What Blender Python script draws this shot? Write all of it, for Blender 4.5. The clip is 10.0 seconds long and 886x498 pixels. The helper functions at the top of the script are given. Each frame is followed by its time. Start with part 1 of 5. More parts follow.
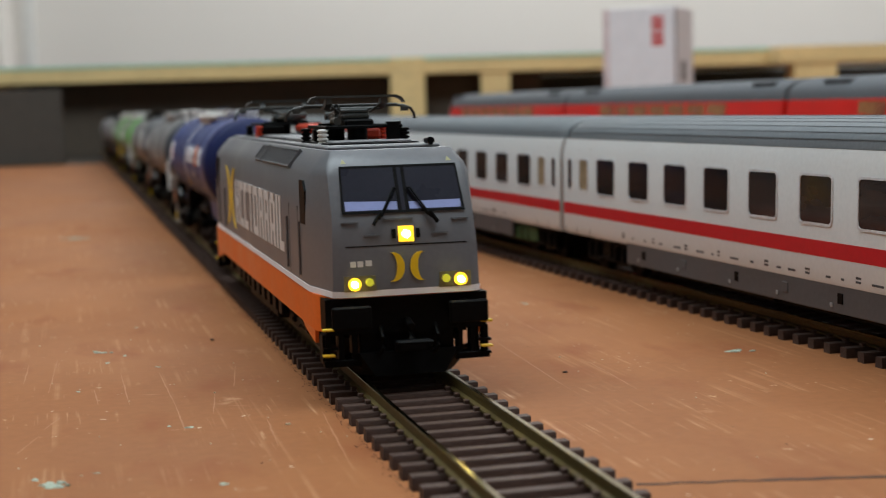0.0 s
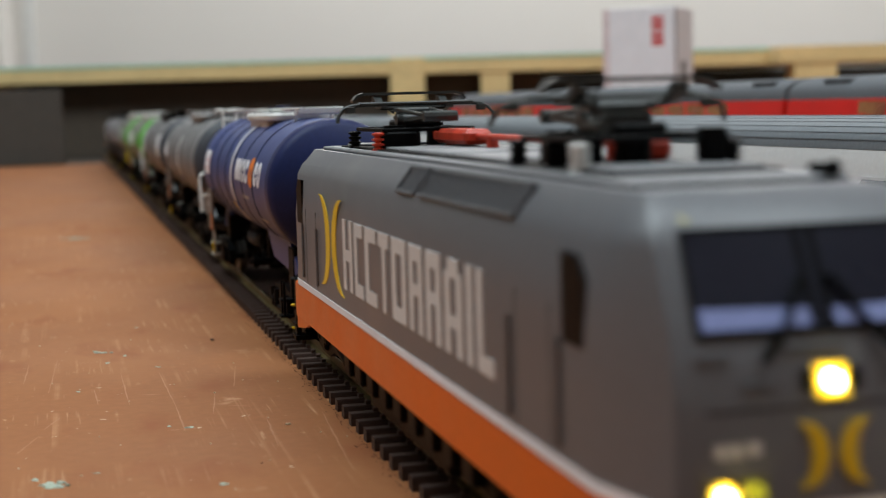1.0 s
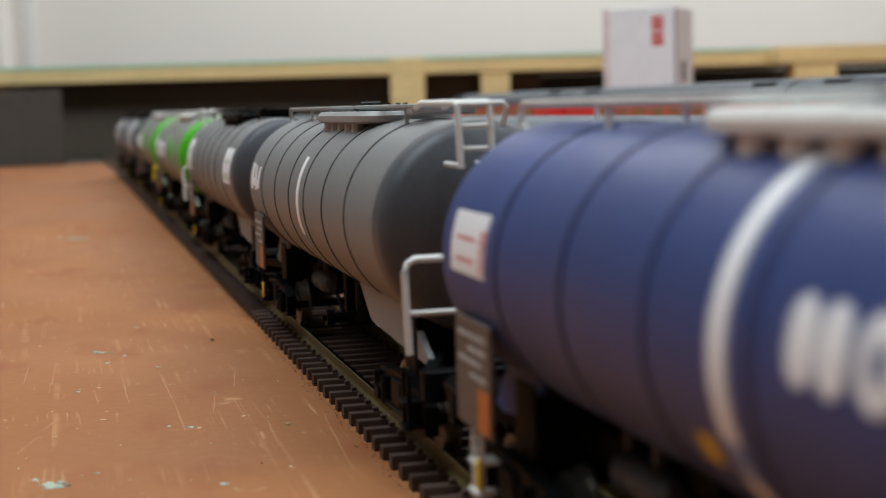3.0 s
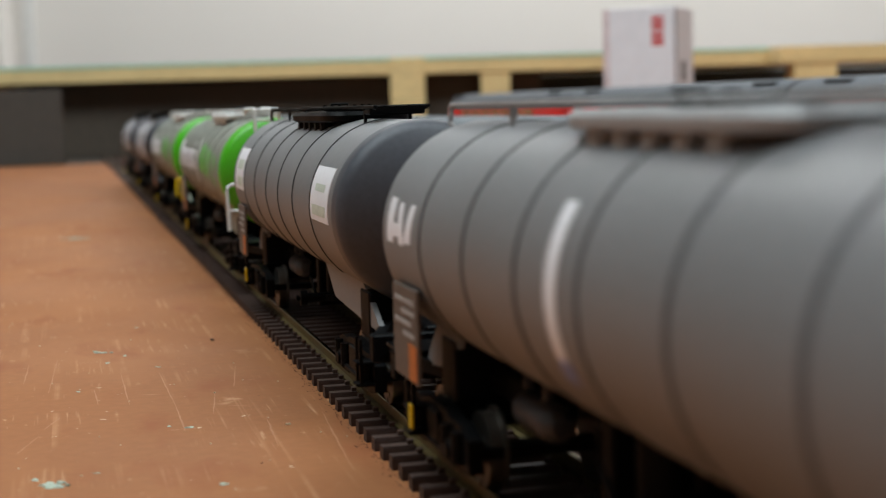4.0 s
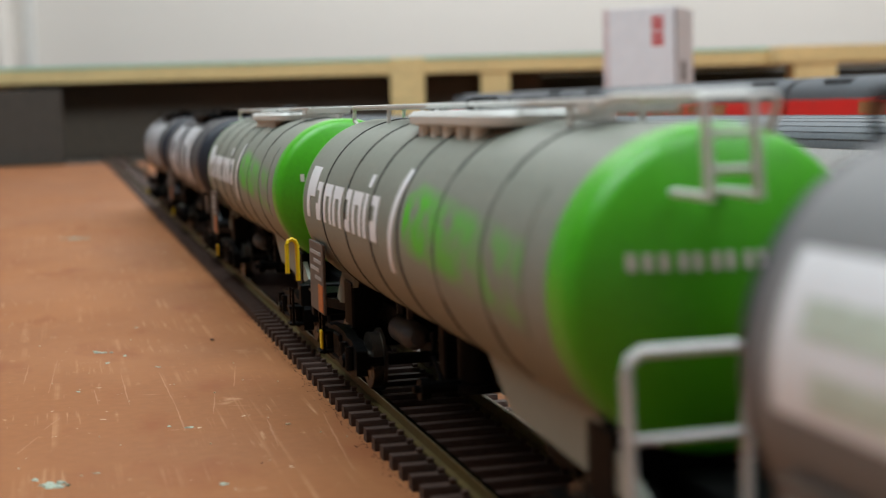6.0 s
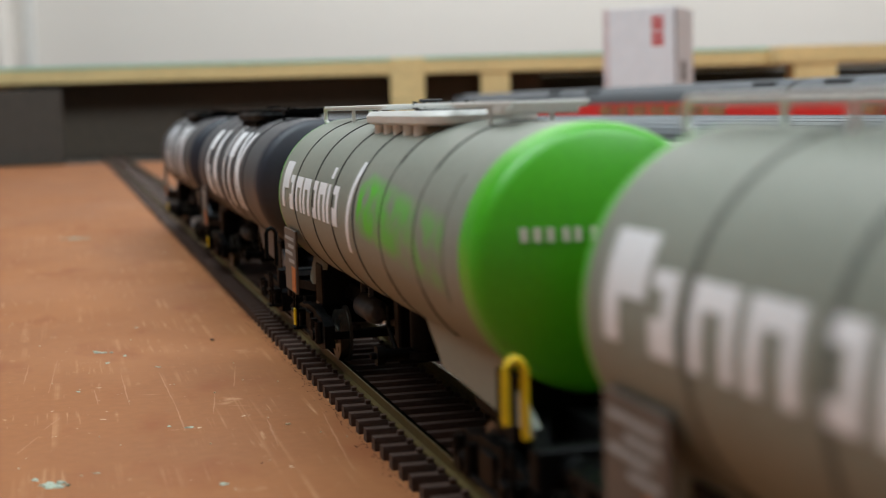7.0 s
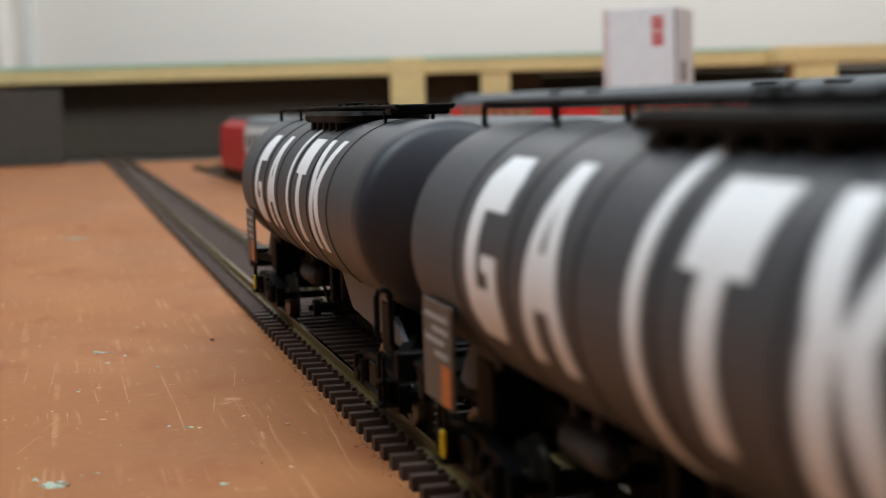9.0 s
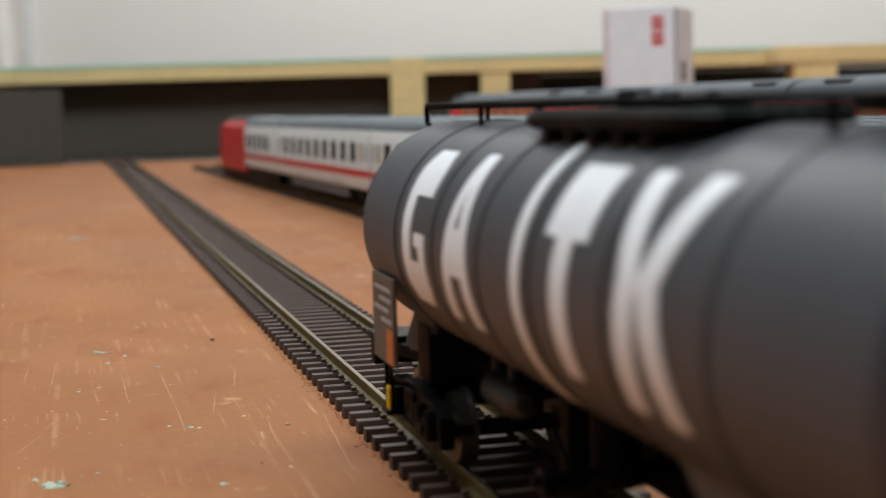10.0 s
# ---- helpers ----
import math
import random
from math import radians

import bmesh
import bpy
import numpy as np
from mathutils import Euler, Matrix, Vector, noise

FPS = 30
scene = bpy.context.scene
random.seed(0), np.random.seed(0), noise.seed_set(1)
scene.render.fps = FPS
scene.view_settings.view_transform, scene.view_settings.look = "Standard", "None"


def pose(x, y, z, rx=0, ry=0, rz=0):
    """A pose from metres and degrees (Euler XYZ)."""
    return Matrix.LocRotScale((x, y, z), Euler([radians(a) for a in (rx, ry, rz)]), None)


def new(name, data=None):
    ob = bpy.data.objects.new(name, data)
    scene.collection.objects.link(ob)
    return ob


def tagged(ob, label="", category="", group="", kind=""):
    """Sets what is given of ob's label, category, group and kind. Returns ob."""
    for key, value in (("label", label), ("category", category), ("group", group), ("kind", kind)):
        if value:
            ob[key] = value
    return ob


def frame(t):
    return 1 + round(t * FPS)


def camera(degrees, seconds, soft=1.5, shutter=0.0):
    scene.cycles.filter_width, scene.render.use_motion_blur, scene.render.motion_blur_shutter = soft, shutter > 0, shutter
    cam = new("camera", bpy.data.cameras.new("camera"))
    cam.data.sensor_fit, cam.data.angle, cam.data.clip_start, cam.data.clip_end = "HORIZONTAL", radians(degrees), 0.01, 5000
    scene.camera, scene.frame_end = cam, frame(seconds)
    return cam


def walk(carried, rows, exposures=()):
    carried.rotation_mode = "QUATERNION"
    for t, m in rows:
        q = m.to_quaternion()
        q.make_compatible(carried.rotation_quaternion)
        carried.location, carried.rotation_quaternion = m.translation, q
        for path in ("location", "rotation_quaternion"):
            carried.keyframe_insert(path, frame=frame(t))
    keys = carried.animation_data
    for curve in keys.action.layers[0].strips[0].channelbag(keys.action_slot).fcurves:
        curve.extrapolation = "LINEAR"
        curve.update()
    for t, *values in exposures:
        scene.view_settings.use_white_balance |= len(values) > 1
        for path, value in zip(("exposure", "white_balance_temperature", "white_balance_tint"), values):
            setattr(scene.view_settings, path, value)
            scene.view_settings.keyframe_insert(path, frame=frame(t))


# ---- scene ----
# Model railway, HO scale. Helpers take millimetres; the board's top is z = 0, the rail tops z = RAIL.
RAIL = 5.0
YAW = -14.464

cam = camera(33.8, 10.0, soft=1.0, shutter=0.25)
EYE = pose(-0.06336, 0.0, 0.05796, 90 - 5.639, 0, YAW) @ pose(0, 0, 0, 0, 0, -1.556)
cam.data.dof.use_dof = True
cam.data.dof.focus_distance = 0.295
cam.data.dof.aperture_fstop = 26.0
walk(cam, [(0.0, EYE), (10.0, EYE)], exposures=[(0.0, -0.16), (1.0, -0.12), (2.2, 0.0), (10.0, 0.0)])

# ---- light: a closed room with two ceiling panels ----
world = bpy.data.worlds.new("world")
scene.world = world
world.use_nodes = True
world.node_tree.nodes["Background"].inputs[0].default_value = (0.9, 0.95, 1.0, 1)
world.node_tree.nodes["Background"].inputs[1].default_value = 0.02


def ceiling_lamp(x, y, z, sx, sy, watts, colour, turn=0):
    data = bpy.data.lights.new("ceiling_lamp", "AREA")
    data.shape, data.size, data.size_y, data.energy, data.color = "RECTANGLE", sx, sy, watts, colour
    ob = new("ceiling_lamp", data)
    ob.matrix_world = pose(x, y, z, 0, 0, turn)


ceiling_lamp(-0.6, 0.5, 1.52, 1.3, 0.9, 29, (0.82, 0.95, 1.0))
ceiling_lamp(0.75, -0.1, 1.52, 1.2, 0.9, 23, (0.84, 0.95, 1.0))
ceiling_lamp(1.05, 2.6, 1.52, 2.6, 0.35, 43, (0.97, 0.98, 1.0), YAW)


# ---- materials ----
def lin(r, g, b):
    return tuple(((c / 255 + 0.055) / 1.055) ** 2.4 if c > 10 else c / 255 / 12.92 for c in (r, g, b))


def material(name, colour, rough=0.5, metal=0.0, vary=0.12, fine=900.0, coarse=60.0, bump=0.0, spec=0.5, coat=0.0,
             tint=None, emit=0.0, stretch=(1, 1, 1), edge=(0.7, 1.3)):
    """A surface with variation at two scales; fine and coarse are noise scales per metre."""
    m = bpy.data.materials.new(name)
    m.use_nodes = True
    n, l = m.node_tree.nodes, m.node_tree.links
    b = n["Principled BSDF"]
    co = n.new("ShaderNodeTexCoord")
    mp = n.new("ShaderNodeMapping")
    mp.inputs["Scale"].default_value = stretch
    l.new(co.outputs["Object"], mp.inputs[0])
    f1, f2 = n.new("ShaderNodeTexNoise"), n.new("ShaderNodeTexNoise")
    f1.inputs["Scale"].default_value, f2.inputs["Scale"].default_value = fine, coarse
    f1.inputs["Detail"].default_value, f2.inputs["Detail"].default_value = 4, 5
    l.new(mp.outputs[0], f1.inputs[0])
    l.new(mp.outputs[0], f2.inputs[0])
    add = n.new("ShaderNodeMath")
    add.operation = "ADD"
    l.new(f1.outputs[0], add.inputs[0])
    l.new(f2.outputs[0], add.inputs[1])
    ramp = n.new("ShaderNodeMapRange")
    ramp.inputs[1].default_value, ramp.inputs[2].default_value = edge
    l.new(add.outputs[0], ramp.inputs[0])
    mix = n.new("ShaderNodeMix")
    mix.data_type = "RGBA"
    other = tint or tuple(c * (1 - 2 * vary) for c in colour)
    mix.inputs[6].default_value, mix.inputs[7].default_value = (*other, 1), (*(min(1, c * (1 + vary)) for c in colour), 1)
    l.new(ramp.outputs[0], mix.inputs[0])
    l.new(mix.outputs[2], b.inputs["Base Color"])
    rr = n.new("ShaderNodeMapRange")
    rr.inputs[1].default_value, rr.inputs[2].default_value = 0.3, 0.7
    rr.inputs[3].default_value, rr.inputs[4].default_value = max(0.02, rough - 0.07), min(1, rough + 0.07)
    l.new(f2.outputs[0], rr.inputs[0])
    l.new(rr.outputs[0], b.inputs["Roughness"])
    b.inputs["Metallic"].default_value = metal
    b.inputs["Specular IOR Level"].default_value = spec
    b.inputs["Coat Weight"].default_value = coat
    if bump:
        bp = n.new("ShaderNodeBump")
        bp.inputs["Strength"].default_value, bp.inputs["Distance"].default_value = bump, 0.0004
        l.new(add.outputs[0], bp.inputs["Height"])
        l.new(bp.outputs[0], b.inputs["Normal"])
    if emit:
        b.inputs["Emission Color"].default_value = (*colour, 1)
        b.inputs["Emission Strength"].default_value = emit
    return m


GREY_TANK = material("grey_tank_paint", lin(118, 118, 119), 0.5, spec=0.35, vary=0.06, coarse=25)
DARK_TANK = material("dark_grey_tank_paint", lin(71, 72, 77), 0.5, spec=0.4, vary=0.08, coarse=25)
BLACK_TANK = material("anthracite_end_paint", lin(36, 40, 52), 0.5, vary=0.08, coarse=25)
PALE_TANK = material("pale_grey_tank_paint", lin(132, 135, 125), 0.52, spec=0.28, vary=0.06, coarse=25)
BLUE_TANK = material("blue_tank_paint", lin(50, 66, 118), 0.48, spec=0.35, vary=0.07, coarse=25)
# Front cap of the blue wagon, a darker blue than its shell.
NAVY_END = material("dark_navy_front_end", lin(26, 36, 80), 0.5, spec=0.2, vary=0.08, coarse=25)
GREEN_TANK = material("green_tank_paint", lin(70, 172, 20), 0.4, vary=0.06, coarse=25)
SEAM = material("dark_seam", lin(48, 48, 50), 0.6)
SEAM_BLUE = material("dark_blue_seam", lin(22, 26, 56), 0.6)
FRAME_BLACK = material("black_plastic", lin(9, 9, 10), 0.5, vary=0.25, bump=0.2, spec=0.07)
AIR_GREY = material("dull_grey_reservoir", lin(54, 53, 56), 0.45, vary=0.15)
BROWN_SILL = material("dusty_grey_brown_steel", lin(92, 80, 72), 0.6, vary=0.15)
WHITE_PLASTIC = material("white_plastic", lin(215, 215, 212), 0.45, vary=0.05)
GREY_PLASTIC = material("grey_plastic", lin(150, 150, 150), 0.5, vary=0.08)
WHITE_PRINT = material("white_print", lin(232, 232, 236), 0.5, vary=0.03)
ORANGE_PRINT = material("orange_print", lin(226, 120, 25), 0.5, vary=0.05)
PLATE_ORANGE = material("dusty_orange_print", lin(186, 102, 42), 0.6, vary=0.2, fine=1500, coarse=200)
YELLOW_PRINT = material("yellow_print", lin(230, 191, 16), 0.45, vary=0.05)
PALE_YELLOW = material("faded_yellow_print", lin(150, 147, 104), 0.5)


def fading_print():
    """Sprayed green swoosh that thins out along the tank."""
    m = material("worn_green_print", lin(132, 135, 125), 0.52, spec=0.28, vary=0.06, coarse=25)
    n, l = m.node_tree.nodes, m.node_tree.links
    b = n["Principled BSDF"]
    base = b.inputs["Base Color"].links[0].from_socket
    co, xyz = n.new("ShaderNodeTexCoord"), n.new("ShaderNodeSeparateXYZ")
    l.new(co.outputs["Object"], xyz.inputs[0])

    def calc(op, a, c, d=None, clamp=False):
        k = n.new("ShaderNodeMath")
        k.operation, k.use_clamp = op, clamp
        for socket, v in zip(k.inputs, (a, c, d)):
            if v is None:
                continue
            if isinstance(v, (int, float)):
                socket.default_value = v
            else:
                l.new(v, socket)
        return k.outputs[0]

    noise = n.new("ShaderNodeTexNoise")
    noise.inputs["Scale"].default_value, noise.inputs["Detail"].default_value = 170, 5
    l.new(co.outputs["Object"], noise.inputs[0])
    middle = calc("MULTIPLY_ADD", xyz.outputs[1], 0.07, 0.0377)
    off = calc("ABSOLUTE", calc("SUBTRACT", xyz.outputs[2], middle), 0)
    across = calc("MULTIPLY_ADD", off, -420, 2.4, True)
    along = calc("MULTIPLY_ADD", xyz.outputs[1], 11, 1.12, True)
    grainy = calc("MULTIPLY_ADD", noise.outputs[0], 4.5, -1.6, True)
    amount = calc("MULTIPLY", calc("MULTIPLY", across, along), grainy)
    k = n.new("ShaderNodeMix")
    k.data_type = "RGBA"
    k.inputs[7].default_value = (*lin(84, 184, 40), 1)
    l.new(amount, k.inputs[0])
    l.new(base, k.inputs[6])
    l.new(k.outputs[2], b.inputs["Base Color"])
    return m


GREEN_FADE = fading_print()
# Front caps of the grey wagons, a darker grey than their shells.
END_GREY = material("mid_grey_front_end", lin(66, 69, 76), 0.5, vary=0.08, coarse=25, spec=0.4)
RED_PRINT = material("red_print", lin(190, 40, 40), 0.5, vary=0.05)
DARK_PRINT = material("dark_print", lin(70, 70, 74), 0.6)
LOCO_LETTER = material("pale_grey_print", lin(208, 207, 206), 0.5, vary=0.04)
LOCO_GREY = material("loco_grey_paint", lin(97, 99, 104), 0.4, vary=0.05, coarse=25)
ROOF_GREY = material("loco_roof_grey", lin(116, 117, 120), 0.5, vary=0.06, coarse=25)
LOCO_ORANGE = material("loco_orange_paint", lin(222, 102, 22), 0.42, vary=0.05)
LOCO_GLASS = material("blue_black_glass", lin(34, 35, 46), 0.3, vary=0.06, coarse=40, spec=0.12)
COACH_PANE = material("brown_tinted_glass", lin(27, 26, 26), 0.12, vary=0.2, fine=90, coarse=45, spec=0.4, tint=lin(62, 46, 38), stretch=(1, 0.6, 2))
# Housing tinted yellow: the glow of the lamps is put into its colour.
HOUSING = material("glow_tinted_housing", lin(112, 106, 72), 0.35, vary=0.1)
PALE_BAND = material("pale_blue_band", lin(128, 140, 190), 0.4, vary=0.05)
RED_PLASTIC = material("red_plastic", lin(200, 58, 32), 0.4)
LAMP_GLOW = material("warm_headlamp", (1.0, 0.62, 0.03), 0.3, emit=0.9)
LAMP_CORE = material("headlamp_core", (1.0, 0.82, 0.3), 0.3, emit=60.0)
STEEL = material("nickel_silver_rail", lin(132, 118, 80), 0.17, metal=1.0, vary=0.1)
RAIL_SIDE = material("weathered_rail_side", lin(92, 78, 40), 0.5, metal=0.4, vary=0.2)
WHEEL = material("dark_wheel_steel", lin(98, 94, 88), 0.32, metal=0.9, vary=0.2)
SLEEPER = material("dark_brown_sleeper", lin(75, 57, 50), 0.6, spec=0.25, vary=0.2, fine=2500, coarse=200, bump=0.3, stretch=(0.2, 1, 1))
COACH_WHITE = material("coach_white_paint", lin(218, 220, 220), 0.4, vary=0.03, coarse=15)
COACH_RED = material("coach_red_paint", lin(196, 26, 38), 0.4, vary=0.05)
COACH_ROOF = material("coach_grey_roof", lin(110, 115, 119), 0.6, vary=0.07, coarse=20, spec=0.15)
ROOF_DARK = material("dull_grey_roof", lin(96, 99, 103), 0.7, vary=0.08, coarse=20, spec=0.15)
HATCH_DARK = material("dark_roof_hatch", lin(64, 66, 69), 0.7, vary=0.1, spec=0.15)
PANTO = material("dark_green_grey_metal", lin(46, 50, 49), 0.4, vary=0.2)
MARKER_GLOW = material("greenish_marker_glow", (0.75, 0.75, 0.05), 0.3, emit=0.4)
BOX_GREEN = material("dark_green_box_paint", lin(36, 74, 40), 0.5, vary=0.15)
COACH_SKIRT = material("coach_grey_skirt", lin(80, 80, 82), 0.5, vary=0.08)
TRAFFIC_RED = material("bright_red_paint", lin(222, 34, 28), 0.4, vary=0.05)
WINDOW_TRIM = material("window_trim_silver", lin(214, 215, 217), 0.35, metal=0.15)
GOLD_SEAT = material("tan_seat", lin(158, 138, 108), 0.6, vary=0.25, fine=400)
RED_PANE = material("reddish_brown_window", lin(112, 58, 44), 0.25, vary=0.4, fine=250, tint=lin(168, 120, 76))
PINE = material("pine_plywood", lin(240, 212, 152), 0.6, vary=0.1, fine=60, coarse=8, stretch=(1, 1, 8))
PINE_DARK = material("shaded_pine", lin(205, 165, 105), 0.6, vary=0.12, fine=60, coarse=8)
UNDERLAY = material("green_foam_underlay", lin(170, 214, 188), 0.8, vary=0.05)
# Dark tone for the recess under the shelf, put into the base colour.
DARK_RECESS = material("dark_recess_tone", lin(46, 38, 30), 0.9, vary=0.2, fine=200, coarse=6)
DARK_PANEL = material("dark_grey_panel", lin(72, 67, 61), 0.8, vary=0.1, fine=100, coarse=5)
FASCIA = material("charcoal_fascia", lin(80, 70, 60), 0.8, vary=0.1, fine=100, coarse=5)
GRILLE = material("roof_grille_grey", lin(84, 86, 90), 0.5, vary=0.1)
WALL_WHITE = material("white_wall_paint", lin(226, 222, 216), 0.85, vary=0.02, fine=200, coarse=2)
CARTON = material("white_carton", lin(222, 221, 226), 0.6, vary=0.03, fine=200)
FLOOR = material("grey_floor", lin(120, 112, 104), 0.7, vary=0.1, fine=30, coarse=3)


def board_paint():
    """Brown painted hardboard with pale scratches, scuffs and faint streaks."""
    m = material("brown_painted_board", lin(145, 94, 60), 0.66, vary=0.05, fine=420, coarse=9, bump=0.01, spec=0.08)
    n, l = m.node_tree.nodes, m.node_tree.links
    b = n["Principled BSDF"]
    base = b.inputs["Base Color"].links[0].from_socket
    co = n.new("ShaderNodeTexCoord")

    def layer(scale, stretch, lo, hi, colour, base, seed, turn, broken=False):
        mp = n.new("ShaderNodeMapping")
        mp.inputs["Scale"].default_value = stretch
        mp.inputs["Location"].default_value = (seed, seed * 1.7, 0)
        mp.inputs["Rotation"].default_value = (0, 0, turn)
        l.new(co.outputs["Object"], mp.inputs[0])
        t = n.new("ShaderNodeTexNoise")
        t.inputs["Scale"].default_value, t.inputs["Detail"].default_value = scale, 6
        l.new(mp.outputs[0], t.inputs[0])
        r = n.new("ShaderNodeMapRange")
        r.inputs[1].default_value, r.inputs[2].default_value = lo, hi
        l.new(t.outputs[0], r.inputs[0])
        # a second noise breaks the marks into short pieces
        g = n.new("ShaderNodeTexNoise")
        g.inputs["Scale"].default_value, g.inputs["Detail"].default_value = 48, 3
        l.new(co.outputs["Object"], g.inputs[0])
        h = n.new("ShaderNodeMapRange")
        h.inputs[1].default_value, h.inputs[2].default_value = (0.47, 0.62) if broken else (0.0, 0.1)
        l.new(g.outputs[0], h.inputs[0])
        f = n.new("ShaderNodeMath")
        f.operation = "MULTIPLY"
        l.new(r.outputs[0], f.inputs[0])
        l.new(h.outputs[0], f.inputs[1])
        k = n.new("ShaderNodeMix")
        k.data_type = "RGBA"
        k.inputs[7].default_value = (*colour, 1)
        l.new(f.outputs[0], k.inputs[0])
        l.new(base, k.inputs[6])
        return k.outputs[2]

    base = layer(22, (1, 0.5, 1), 0.45, 0.85, lin(160, 106, 68), base, 11, 0)
    base = layer(150, (4, 0.04, 1), 0.56, 0.86, lin(190, 140, 102), base, 3, 0.06, True)
    base = layer(170, (4, 0.07, 1), 0.63, 0.86, lin(204, 158, 120), base, 8, -0.25, True)
    base = layer(190, (4, 0.16, 1), 0.62, 0.82, lin(208, 164, 126), base, 21, 0.5, True)
    base = layer(170, (4, 0.25, 1), 0.66, 0.8, lin(214, 174, 138), base, 44, 1.3, True)
    base = layer(260, (1.6, 0.8, 1), 0.66, 0.76, lin(190, 148, 112), base, 61, 0.2, True)
    base = layer(70, (1, 1, 1), 0.68, 0.78, lin(192, 146, 112), base, 5, 0)
    base = layer(420, (1, 1, 1), 0.71, 0.76, lin(214, 190, 162), base, 15, 0)
    base = layer(230, (1, 1, 1), 0.7, 0.76, lin(206, 172, 138), base, 77, 0, True)
    base = layer(60, (1, 0.4, 1), 0.56, 0.74, lin(134, 80, 50), base, 90, 0.3)
    base = layer(380, (1, 1, 1), 0.73, 0.78, lin(80, 50, 36), base, 31, 0)
    l.new(base, b.inputs["Base Color"])
    return m


BOARD = board_paint()


# ---- mesh helpers, millimetres ----
def box(bm, x0, x1, y0, y1, z0, z1, bevel=0.0):
    vs = bmesh.ops.create_cube(bm, size=1)["verts"]
    for v in vs:
        v.co = Vector((x0 + (v.co.x + 0.5) * (x1 - x0), y0 + (v.co.y + 0.5) * (y1 - y0), z0 + (v.co.z + 0.5) * (z1 - z0)))
    if bevel:
        es = list({e for v in vs for e in v.link_edges})
        bmesh.ops.bevel(bm, geom=es, offset=bevel, segments=1, affect="EDGES", profile=0.5)
    return bm


def cyl(bm, c, axis, r, length, seg=16, r2=None):
    m = {"x": Matrix.Rotation(radians(90), 4, "Y"), "y": Matrix.Rotation(radians(-90), 4, "X"), "z": Matrix()}[axis]
    bmesh.ops.create_cone(bm, cap_ends=True, segments=seg, radius1=r, radius2=r if r2 is None else r2, depth=length,
                          matrix=Matrix.Translation(c) @ m)
    return bm


def prism(bm, pts, axis, a, b):
    """A closed outline of 2D points, drawn out along an axis from a to b."""
    put = {"x": lambda u, v, w: (w, u, v), "y": lambda u, v, w: (u, w, v), "z": lambda u, v, w: (u, v, w)}[axis]
    lo = [bm.verts.new(put(u, v, a)) for u, v in pts]
    hi = [bm.verts.new(put(u, v, b)) for u, v in pts]
    k = len(pts)
    faces = [bm.faces.new(lo), bm.faces.new(hi[::-1])]
    for i in range(k):
        faces.append(bm.faces.new((lo[i], hi[i], hi[(i + 1) % k], lo[(i + 1) % k])))
    bmesh.ops.recalc_face_normals(bm, faces=faces)
    return bm


def tube(bm, pts, r, seg=6):
    """A round bar along a line of points."""
    pts = [Vector(p) for p in pts]
    rings = []
    for i, p in enumerate(pts):
        d = (pts[min(i + 1, len(pts) - 1)] - pts[max(i - 1, 0)]).normalized()
        s = d.cross(Vector((0.31, 0.23, 0.92))).normalized()
        t = d.cross(s)
        rings.append([bm.verts.new(p + r * (math.cos(a) * s + math.sin(a) * t)) for a in (2 * math.pi * k / seg for k in range(seg))])
    for a, b in zip(rings, rings[1:]):
        for k in range(seg):
            bm.faces.new((a[k], a[(k + 1) % seg], b[(k + 1) % seg], b[k]))
    bm.faces.new(rings[0][::-1])
    bm.faces.new(rings[-1])
    return bm


def loft(bm, sections):
    """A skin over sections of equal point counts, closed at both ends."""
    rings = [[bm.verts.new(p) for p in s] for s in sections]
    k = len(rings[0])
    fs = []
    for a, b in zip(rings, rings[1:]):
        for i in range(k):
            fs.append(bm.faces.new((a[i], a[(i + 1) % k], b[(i + 1) % k], b[i])))
    fs += [bm.faces.new(rings[0][::-1]), bm.faces.new(rings[-1])]
    bmesh.ops.recalc_face_normals(bm, faces=fs)
    return bm


def mesh_of(bm, smooth=35):
    me = bpy.data.meshes.new("mesh")
    bmesh.ops.scale(bm, vec=(0.001, 0.001, 0.001), verts=bm.verts)
    bm.to_mesh(me)
    bm.free()
    me.polygons.foreach_set("use_smooth", [True] * len(me.polygons))
    me.set_sharp_from_angle(angle=radians(smooth))
    return me


def part(name, bm, mat, parent=None, label="", m=None):
    """One mesh object under a thing, from a bmesh in millimetres or from shared mesh data."""
    me = bm if isinstance(bm, bpy.types.Mesh) else mesh_of(bm)
    ob = new(name, me)
    if not me.materials:
        me.materials.append(mat)
    elif me.materials[0] != mat:
        ob.material_slots[0].link = "OBJECT"
        ob.material_slots[0].material = mat
    if parent:
        ob.parent = parent
    if m is not None:
        ob.matrix_basis = m
    if label:
        tagged(ob, label)
    return ob


def at(x, y, z, rx=0, ry=0, rz=0):
    return pose(x / 1000, y / 1000, z / 1000, rx, ry, rz)


KEPT = {}


def shared(key, build):
    """Mesh data built once and shared by like parts."""
    if key not in KEPT:
        bm = bmesh.new()
        build(bm)
        KEPT[key] = mesh_of(bm)
    return KEPT[key]


def boxed(*args, **kw):
    return box(bmesh.new(), *args, **kw)


def thing(name, label, category, m, group=""):
    ob = new(name)
    ob.empty_display_size = 0.02
    ob.matrix_basis = m
    return tagged(ob, label, category, group)
# ---- the setting ----
def back(l, d, z=0.0, turn=0.0):
    """A pose at l to the right and d ahead of the camera's foot, turned with its view."""
    a = radians(YAW)
    return at(-63.36 + l * math.cos(a) - d * math.sin(a), l * math.sin(a) + d * math.cos(a), z, 0, 0, YAW + turn)


